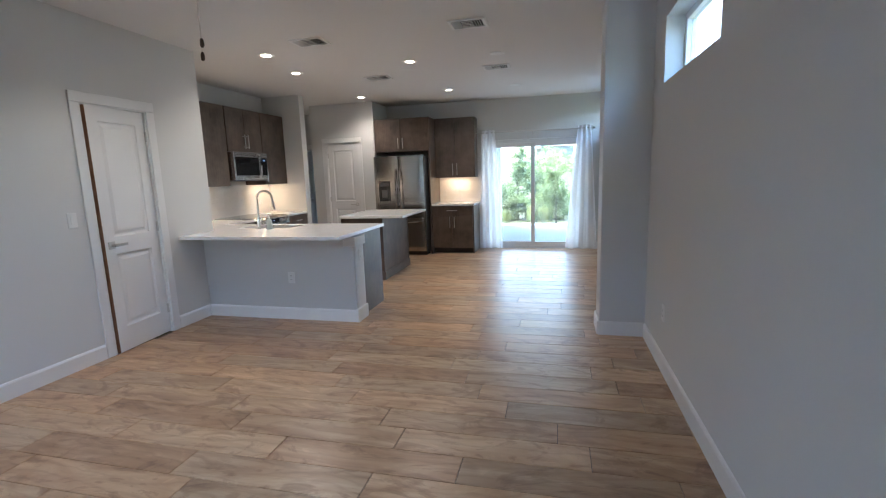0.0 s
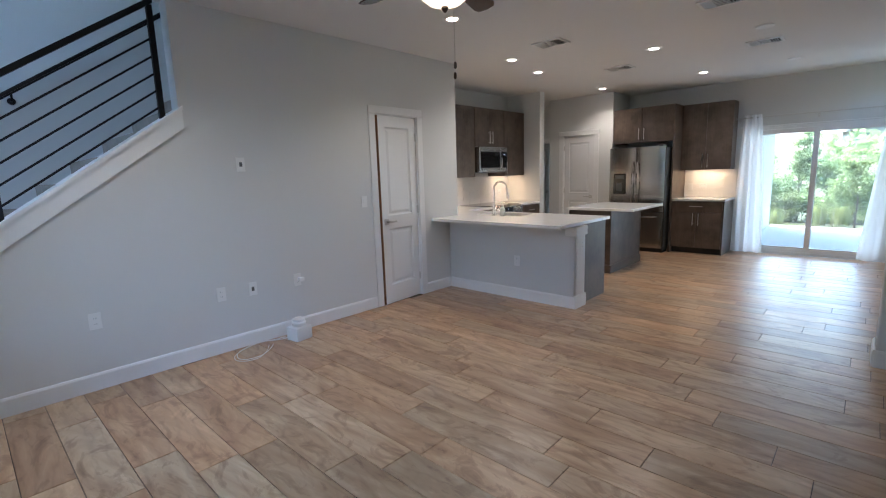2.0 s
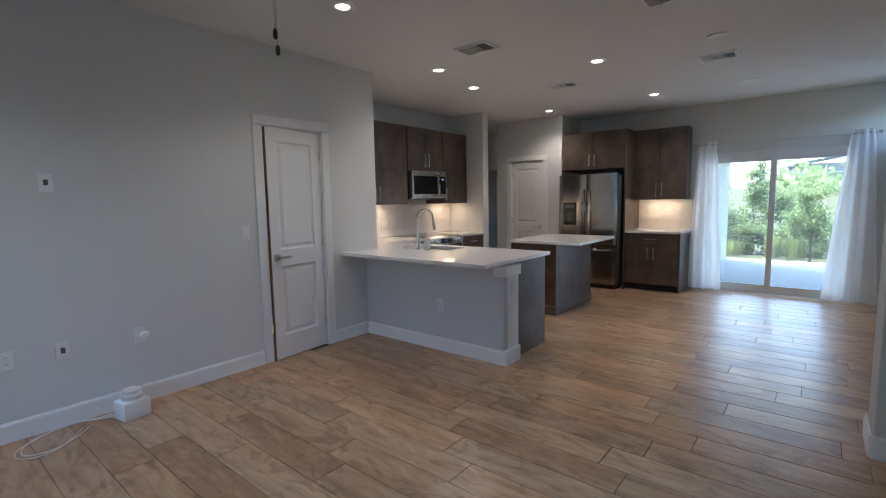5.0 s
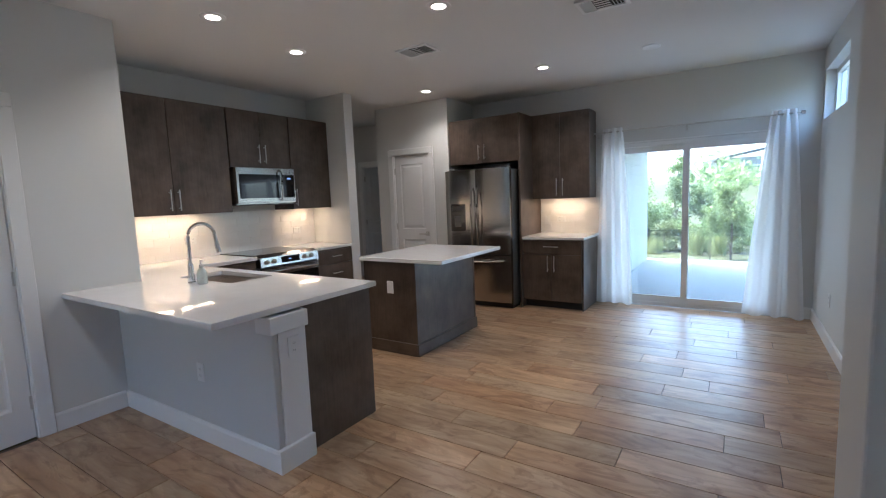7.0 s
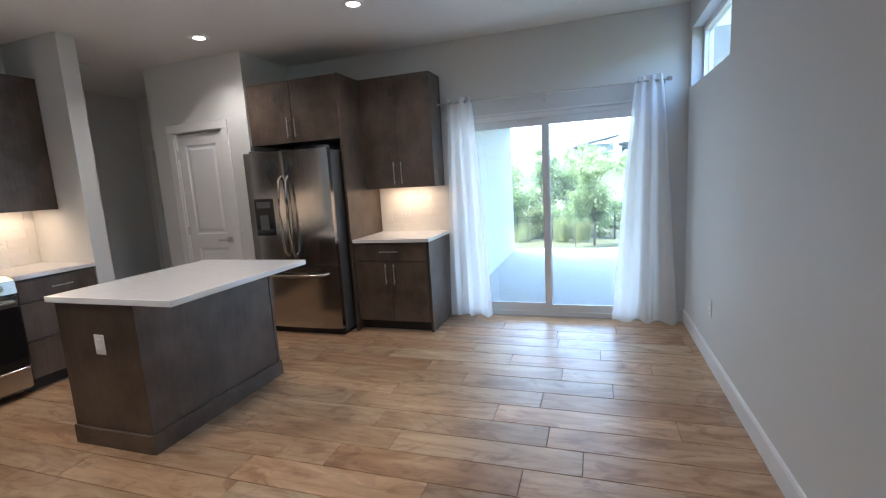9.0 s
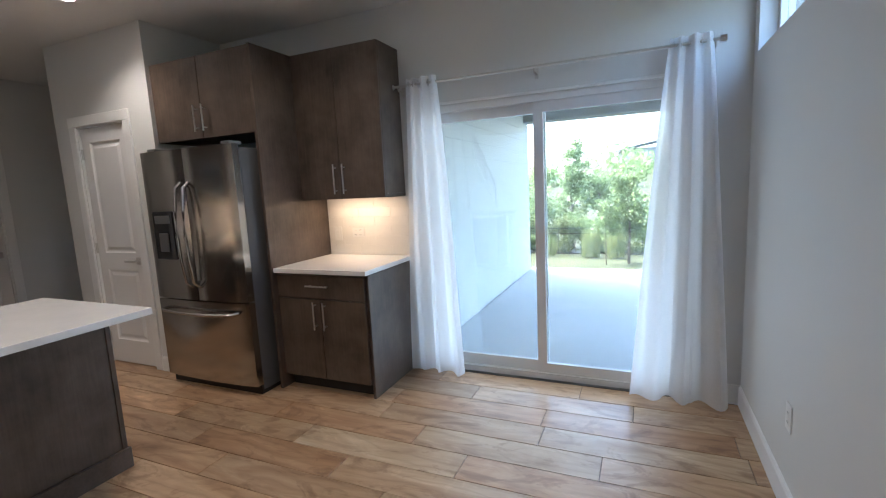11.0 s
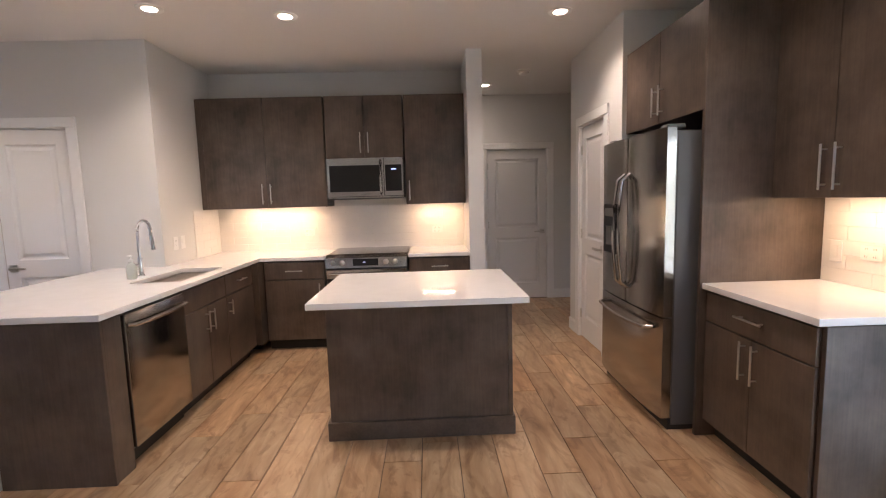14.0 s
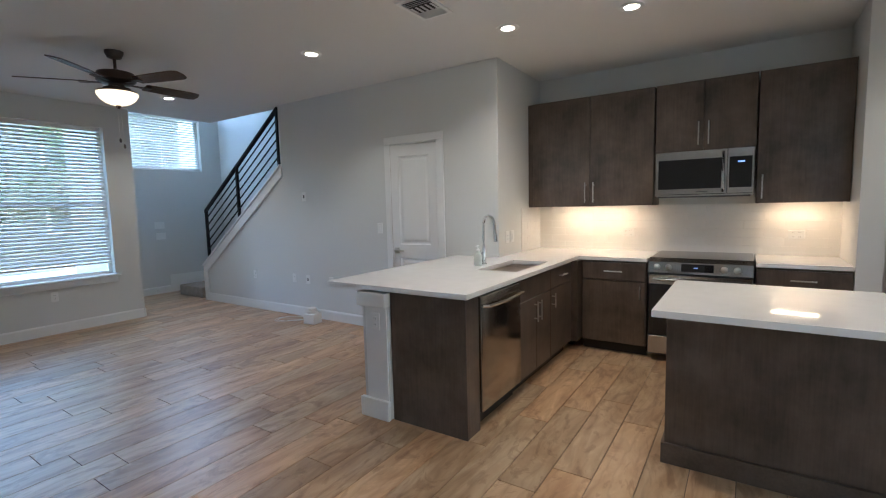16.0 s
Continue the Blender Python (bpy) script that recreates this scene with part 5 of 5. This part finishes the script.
def curtain(x0t, x1t, x0b, x1b, folds, seed, label):
    rnd = random.Random(seed)
    c = thing("curtain", pose(0, 0, 0), label, "curtain", "curtains at the patio door")
    bm = bmesh.new()
    nu, nv = folds * 10, 26
    zt, zb = ROD_Z + 0.045, 0.022
    ph = [rnd.uniform(-0.5, 0.5) for _ in range(folds + 1)]
    grid = []
    for j in range(nv + 1):
        k = j / nv
        row = []
        for i in range(nu + 1):
            u = i / nu
            p = ph[min(folds, int(u * folds))] * k * 0.8
            amp = 0.022 + 0.014 * k
            ease = k ** 0.8
            a, b = x0t + (x0b - x0t) * ease, x1t + (x1b - x1t) * ease
            x = a + (b - a) * u + 0.010 * k * math.sin(9 * u + 3 * k + seed)
            y = ROD_Y - 0.004 + amp * math.sin(2 * math.pi * folds * u + p) - 0.020 * k + 0.012 * math.sin(5 * k + 7 * u)
            row.append(bm.verts.new((x, y, zt + (zb - zt) * k + (0.012 * math.sin(17 * u + seed) if j == nv else 0))))
        grid.append(row)
    for r, s in zip(grid, grid[1:]):
        for i in range(nu):
            bm.faces.new((r[i], r[i + 1], s[i + 1], s[i]))
    part("fabric", bm, M_CURTAIN, c, "", True)
    for i in range(folds * 2):
        u = (i + 0.5) / (folds * 2)
        x = x0t + (x1t - x0t) * u
        part("grommet", lathe(bmesh.new(), [(0.020, -0.003), (0.027, 0.0), (0.020, 0.003)], 16, (x, ROD_Y, ROD_Z), "x"), M_CHROME, c, "chrome grommet", True)
    return c


curtain(-1.235, -1.00, -1.30, -0.87, 3, 3, "white sheer curtain drawn to the side, brushing the floor")
curtain(0.50, 0.715, 0.30, 0.84, 3, 8, "white sheer curtain flaring out to the floor")


# ---------------------------------------------------------------- outside
gn = 70
bm = bmesh.new()
def ground_z(x, y):
    z = -0.13 - 0.06 * min(5.0, max(0.0, y - 14.0))
    if y > 21:
        k = min(1.0, (y - 21) / 66.0)
        z += 3.0 * (k * k * (3 - 2 * k)) * (0.8 + 0.2 * min(1.0, max(0.0, (x + 30) / 60)))
    if y > 20:
        z += 0.5 * noise.noise(Vector((x * 0.05, y * 0.05, 2.0))) * min(1, (y - 20) / 12)
    return z
axis = [math.copysign(abs(q) ** 2.2, q) * 900 for q in np.linspace(-1, 1, gn)]
gv = [[bm.verts.new((x, y + 6, ground_z(x, y + 6))) for x in axis] for y in axis]
for j in range(gn - 1):
    for i in range(gn - 1):
        bm.faces.new((gv[j][i], gv[j][i + 1], gv[j + 1][i + 1], gv[j + 1][i]))
setting("ground", bm, M_GRASS, "sunlit green lawn and hillside", "ground")
setting("patio", box(-1.40, NY + 0.165, -0.30, 4.6, 13.72, -0.045, bevel=0.01), M_CONC, "pale concrete covered patio slab", "patio")
pw = setting("wall_patio", box(-1.60, NY + 0.165, -0.3, -1.42, 13.60, 2.78), M_SIDING, "white lap-sided patio wall", "wall")
for k in range(16):
    z = -0.04 + k * 0.178
    b2 = bmesh.new()
    v = [b2.verts.new((x, y, zz)) for y in (NY + 0.17, 13.60) for x, zz in ((-1.4195, z), (-1.4015, z), (-1.4115, z + 0.178), (-1.4195, z + 0.178))]
    for f in ((0, 1, 5, 4), (1, 2, 6, 5), (2, 3, 7, 6), (0, 3, 2, 1), (4, 5, 6, 7)):
        b2.faces.new([v[i] for i in f])
    part("lap_board", b2, M_SIDING, pw)
setting("ceiling_patio", box(-1.60, NY + 0.165, 2.62, 4.8, 13.9, 2.76), M_SIDING, "white boarded patio ceiling", "ceiling")
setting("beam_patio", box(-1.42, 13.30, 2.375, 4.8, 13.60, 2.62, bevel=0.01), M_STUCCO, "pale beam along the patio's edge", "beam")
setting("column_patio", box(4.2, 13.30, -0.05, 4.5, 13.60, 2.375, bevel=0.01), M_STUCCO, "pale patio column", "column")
for x, y in ((-0.4, 11.0), (0.6, 12.2)):
    c = thing("patio_light", pose(x, y, 2.62), "round recessed patio ceiling light, on", "ceiling light", "patio lights")
    part("lens", lathe(bmesh.new(), [(0.08, 0), (0.075, -0.006), (0.05, -0.008)], 24), M_CANLENS, c)

fence = thing("iron_fence", pose(0, 16.5, -0.32), "black wrought iron garden fence", "fence")
for k in range(9):
    part("post", box(-9 + k * 2.4 - 0.018, -0.018, 0, -9 + k * 2.4 + 0.018, 0.018, 0.74, bevel=0.004), M_BLACK, fence)
for z in (0.08, 0.54, 0.66):
    part("rail", box(-9, -0.010, z, 10.2, 0.010, z + 0.014), M_BLACK, fence)
me = mesh_of("picket", box(-0.004, -0.004, 0.02, 0.004, 0.004, 0.70), M_BLACK)
for k in range(150):
    o = new("picket", me)
    o.parent, o.location = fence, (-8.9 + k * 0.127, 0, 0)


def tree(x, y, h, spread, seed, label, mat, leaves=2600, size=0.11, trunk=0.09, low=0.25):
    """A tapered trunk with limbs, and leaves gathered in uneven clumps round the limbs' ends."""
    rnd = random.Random(seed)
    z0 = ground_z(x, y) - 0.05
    t = thing("tree", pose(x, y, z0), label, "tree", "garden trees")
    bm = bmesh.new()
    pts = [(0, 0, 0)] + [(rnd.uniform(-0.06, 0.06) * h * k * 0.5, rnd.uniform(-0.06, 0.06) * h * k * 0.5, h * 0.88 * k) for k in (0.2, 0.4, 0.6, 0.8, 1.0)]
    tube(bm, pts, [trunk * (1 - 0.85 * i / 5) for i in range(6)], 8)
    clumps = []
    for i in range(16):
        k = rnd.uniform(low, 0.97)
        a = rnd.uniform(0, 2 * math.pi)
        base = Vector((0, 0, h * 0.85 * k * 0.9))
        r = spread * (1.0 - 0.75 * max(0, k - 0.35)) * rnd.uniform(0.45, 1.0)
        tip = Vector((r * math.cos(a), r * math.sin(a), h * k + 0.1 * h * rnd.random()))
        tube(bm, [base, base.lerp(tip, 0.5) + Vector((0, 0, 0.04 * h)), tip], [trunk * 0.35, trunk * 0.2, trunk * 0.06], 5)
        clumps += [(tip, spread * rnd.uniform(0.22, 0.42)), (base.lerp(tip, 0.6), spread * rnd.uniform(0.2, 0.34))]
    clumps.append((Vector((0, 0, h * 0.93)), spread * 0.3))
    part("trunk", bm, M_BARK, t)
    vs, fs = [], []
    for i in range(leaves):
        c, r = clumps[rnd.randrange(len(clumps))]
        d = Vector((rnd.gauss(0, 1), rnd.gauss(0, 1), rnd.gauss(0, 0.8)))
        p = c + d * r * 0.55
        u = Vector((rnd.gauss(0, 1), rnd.gauss(0, 1), rnd.gauss(0, 1))).normalized()
        w2 = u.cross(Vector((rnd.gauss(0, 1), rnd.gauss(0, 1), rnd.gauss(0, 1)))).normalized()
        s = size * rnd.uniform(0.6, 1.3)
        b = len(vs)
        vs += [p - u * s, p + w2 * s * 0.45, p + u * s, p - w2 * s * 0.45]
        fs.append((b, b + 1, b + 2, b + 3))
    me = bpy.data.meshes.new("crown")
    me.from_pydata([tuple(v) for v in vs], [], fs)
    me.materials.append(mat)
    ob = new("crown", me)
    ob.parent = t
    return t


tree(0.13, 15.30, 1.82, 0.52, 11, "young leafy tree on the lawn", M_LEAF, 3600, 0.042, 0.032, 0.36)
tree(-0.275, 15.14, 1.25, 0.26, 31, "thin sapling on the lawn", M_LEAF, 520, 0.040, 0.013, 0.5)
for i, (x, y, h, spread, words) in enumerate((
        (-1.28, 18.0, 2.75, 0.50, "tall slender light-green tree behind the fence"), (-2.05, 17.6, 2.25, 0.75, "bushy green tree behind the fence"),
        (-2.9, 18.0, 2.35, 0.85, "bushy green tree behind the fence"), (-3.9, 18.3, 2.5, 1.0, "bushy green tree behind the fence"),
        (-5.2, 19.0, 2.6, 1.2, "bushy green tree behind the fence"), (-0.62, 17.9, 1.95, 0.68, "rounded bushy tree behind the fence"),
        (0.0, 18.2, 1.70, 0.62, "rounded bushy tree behind the fence"), (0.75, 19.5, 1.0, 0.65, "low bushy tree behind the fence"),
        (2.6, 21.0, 0.9, 0.7, "low bushy tree behind the fence"))):
    tree(x, y, h, spread, 12 + i, words, M_LEAF, 3600, 0.048, 0.045, 0.12)
for i in range(10):
    x = -4.6 + i * 0.52
    tree(x, 17.0 + 0.12 * (i % 3), 0.78 + 0.14 * (i * 7 % 5) / 4, 0.40, 60 + i, "low dense green bush along the fence", M_LEAF if i % 3 else M_LEAF2, 1900, 0.042, 0.018, 0.08)
for i, (x, y, hh) in enumerate(((-1.62, 16.2, 0.55), (-0.66, 16.1, 0.78), (-0.18, 16.1, 0.74), (-2.3, 16.2, 0.55))):
    rnd = random.Random(40 + i)
    g = thing("tall_shrub", pose(x, y, ground_z(x, y) - 0.02), "feathery yellow-green shrub along the fence", "shrub", "shrubs along the fence")
    vs, fs = [], []
    for k in range(260):
        a, r = rnd.uniform(0, 6.28), 0.20 * math.sqrt(rnd.random())
        q = Vector((r * math.cos(a), r * math.sin(a), rnd.uniform(0, 0.6) * hh))
        d = Vector((rnd.gauss(0, 0.12), rnd.gauss(0, 0.12), 1)).normalized()
        L, wd = hh * rnd.uniform(0.25, 0.45), 0.012
        s = d.cross(Vector((math.cos(a + 1), math.sin(a + 1), 0))).normalized() * wd
        b = len(vs)
        vs += [q - s, q + s, q + d * L]
        fs.append((b, b + 1, b + 2))
    me = bpy.data.meshes.new("fronds")
    me.from_pydata([tuple(v) for v in vs], [], fs)
    me.materials.append(M_LEAF2)
    o = new("fronds", me)
    o.parent = g

# far woods on the slope
rnd = random.Random(77)
vs, fs = [], []
for k in range(170):
    x, y = rnd.uniform(-70, 45), rnd.uniform(40, 82)
    if x > -14 and rnd.random() < 0.75:
        continue
    hh, r = rnd.uniform(1.5, 3.2), rnd.uniform(1.2, 2.6)
    for q in range(150):
        d = Vector((rnd.gauss(0, 0.5), rnd.gauss(0, 0.5), rnd.gauss(0, 0.5)))
        p = Vector((x, y, ground_z(x, y) + hh * 0.55)) + Vector((d.x * r, d.y * r, d.z * hh * 0.5))
        u, w2 = Vector((rnd.gauss(0, 1), rnd.gauss(0, 1), rnd.gauss(0, 1))).normalized(), Vector((rnd.gauss(0, 1), rnd.gauss(0, 1), rnd.gauss(0, 1))).normalized()
        s = rnd.uniform(0.25, 0.5)
        b = len(vs)
        vs += [p - u * s, p + w2 * s * 0.6, p + u * s, p - w2 * s * 0.6]
        fs.append((b, b + 1, b + 2, b + 3))
me = bpy.data.meshes.new("far_woods")
me.from_pydata([tuple(v) for v in vs], [], fs)
me.materials.append(M_LEAF)
tagged(new("far_woods", me), "distant green trees on the hillside", "woods", "", "stuff")


def house(x, y, w, d, storeys, turn, label, accent):
    z = ground_z(x, y) - 0.3
    hs = thing("house", pose(x, y, z, 0, 0, turn), label, "house", "houses on the hill")
    hh = storeys * 3.0 + 0.5
    part("wall", box(-w / 2, -d / 2, 0, w / 2, d / 2, hh), M_STUCCO, hs)
    part("wall", box(-w / 2 - 0.1, -d / 2 - 0.25, 0, -w * 0.1, -d / 2 - 0.01, hh - 0.4), accent, hs, "blue-grey sided bay")
    bm = bmesh.new()
    v = [bm.verts.new(p) for p in ((-w / 2 - 0.6, -d / 2 - 0.7, hh), (w / 2 + 0.6, -d / 2 - 0.7, hh + 1.2), (w / 2 + 0.6, d / 2 + 0.6, hh + 1.2), (-w / 2 - 0.6, d / 2 + 0.6, hh))]
    f = bm.faces.new(v)
    r = bmesh.ops.extrude_face_region(bm, geom=[f])
    bmesh.ops.translate(bm, vec=(0, 0, 0.35), verts=[q for q in r["geom"] if isinstance(q, bmesh.types.BMVert)])
    bmesh.ops.recalc_face_normals(bm, faces=bm.faces)
    part("roof", bm, M_ROOF, hs)
    part("wall", box(-w / 2, -d / 2, hh, w / 2, d / 2 - 0.3, hh + 0.3), M_STUCCO, hs)
    for s in range(storeys):
        for k in range(4):
            xx = -w / 2 + w * (k + 0.5) / 4
            yy = -d / 2 - (0.26 if k < 2 and xx < -w * 0.12 else 0.01)
            wn2 = part("window", box(xx - 0.8, yy - 0.08, s * 3 + 1.0, xx + 0.8, yy, s * 3 + 2.6), M_TRIM, hs)
            part("pane", box(xx - 0.65, yy - 0.1, s * 3 + 1.12, xx + 0.65, yy - 0.081, s * 3 + 2.48), M_FARGLASS, wn2)
    return hs


house(-0.2, 86.0, 5.2, 6, 1, 14, "modern blue and white house on the hill", M_SLATEBLUE)
house(9.0, 92.0, 8, 6, 1, -8, "modern pale house on the hill", M_SLATEBLUE)
# front street side
setting("pavement", box(-12, -9.0, -0.2, 8, -7.6, -0.09, bevel=0.01), M_CONC, "pale concrete footpath at the front", "pavement")
setting("road", box(-60, -16.5, -0.2, 60, -9.2, -0.12), surface("asphalt", (0.06, 0.06, 0.062), 0.9, var=0.2, fine=200, bump=0.5), "grey asphalt street at the front", "road")
tree(-4.4, -8.3, 4.6, 1.9, 21, "leafy green front-garden tree", M_LEAF, 2600, 0.12)
tree(0.6, -9.0, 5.0, 2.0, 22, "leafy green front-garden tree", M_LEAF, 2600, 0.12)
house(-6.0, -24.0, 14, 9, 2, 180, "pale two-storey house across the street", M_SLATEBLUE)


# ---------------------------------------------------------------- tiled splashbacks
def splashback(name, m, w, z0, z1, tw=0.305, th=0.078, label="glossy white subway tile splashback"):
    """Local: width along x, the room towards -y, y = 0 the wall's face."""
    s = thing(name, m, label, "splashback", "tiled splashbacks", "structure")
    part("grout_bed", box(0, -0.004, z0, w, -0.0005, z1), M_TGROUT, s)
    made = {}
    g = 0.0018
    n = math.ceil((z1 - z0) / th)
    for j in range(n):
        a, b = z0 + j * th, min(z0 + (j + 1) * th, z1)
        x = -tw * (0.5 if j % 2 else 0.0)
        while x < w - 0.004:
            p, q = max(0, x), min(w, x + tw)
            if q - p > 0.012:
                key = (round(q - p, 4), round(b - a, 4))
                if key not in made:
                    made[key] = mesh_of("tile", box(g / 2, -0.0072, g / 2, key[0] - g / 2, -0.0042, key[1] - g / 2, bevel=0.0009), M_TILE)
                o = new("tile", made[key])
                o.parent, o.location = s, (p, 0, a)
            x += tw
    return s


splashback("splashback_1", pose(KX, 4.527, 0, 0, 0, 90), 2.672, 0.916, 1.384)
splashback("splashback_2", pose(-4.11, 4.525, 0, 0, 0, 180), 0.53, 0.916, 1.384)
splashback("splashback_3", pose(-2.098, NY, 0), 0.79, 0.916, 1.384)

# ---------------------------------------------------------------- plank floor
ROW, LEN, Y0 = 0.209, 1.022, 2.551
KNOWN = {0: 0.134, 1: -0.17, 5: -0.48, 19: 0.08, 20: -0.11, 21: -0.446, 22: -0.19, 23: 0.25, 24: -0.09}
rnd = random.Random(5)
made = {}
def span(y):
    if y < SY - 0.1:
        return RX, -2.45
    if y < 4.36:
        return WX, EX + 0.02
    if y < 7.28:
        return -4.62, EX2 + 0.02
    return (HX, EX2 + 0.02) if y < NY else (HX, -4.42)
for r in range(math.floor((RY - Y0) / ROW), math.ceil((9.38 - Y0) / ROW)):
    y0, y1 = Y0 + r * ROW, Y0 + (r + 1) * ROW
    a, b = span((y0 + y1) / 2)
    x = KNOWN.get(r, rnd.uniform(-0.5, 0.5)) - 8 * LEN
    y0c, y1c = max(y0, RY), y1
    if (y0 + y1) / 2 < NY < y1:
        y1c = NY - 0.002
    while x < b:
        p, q = max(x, a), min(x + LEN, b)
        if q - p > 0.03:
            key = (round(q - p, 3), round(y1c - y0c, 3))
            if key not in made:
                made[key] = mesh_of("plank", box(0.0019, 0.0019, -0.0092, key[0] - 0.0019, key[1] - 0.0019, 0.0, bevel=0.0014), M_PLANK)
            o = new("plank", made[key])
            o.parent, o.location = floor, (p, y0c, 0)
        x += LEN
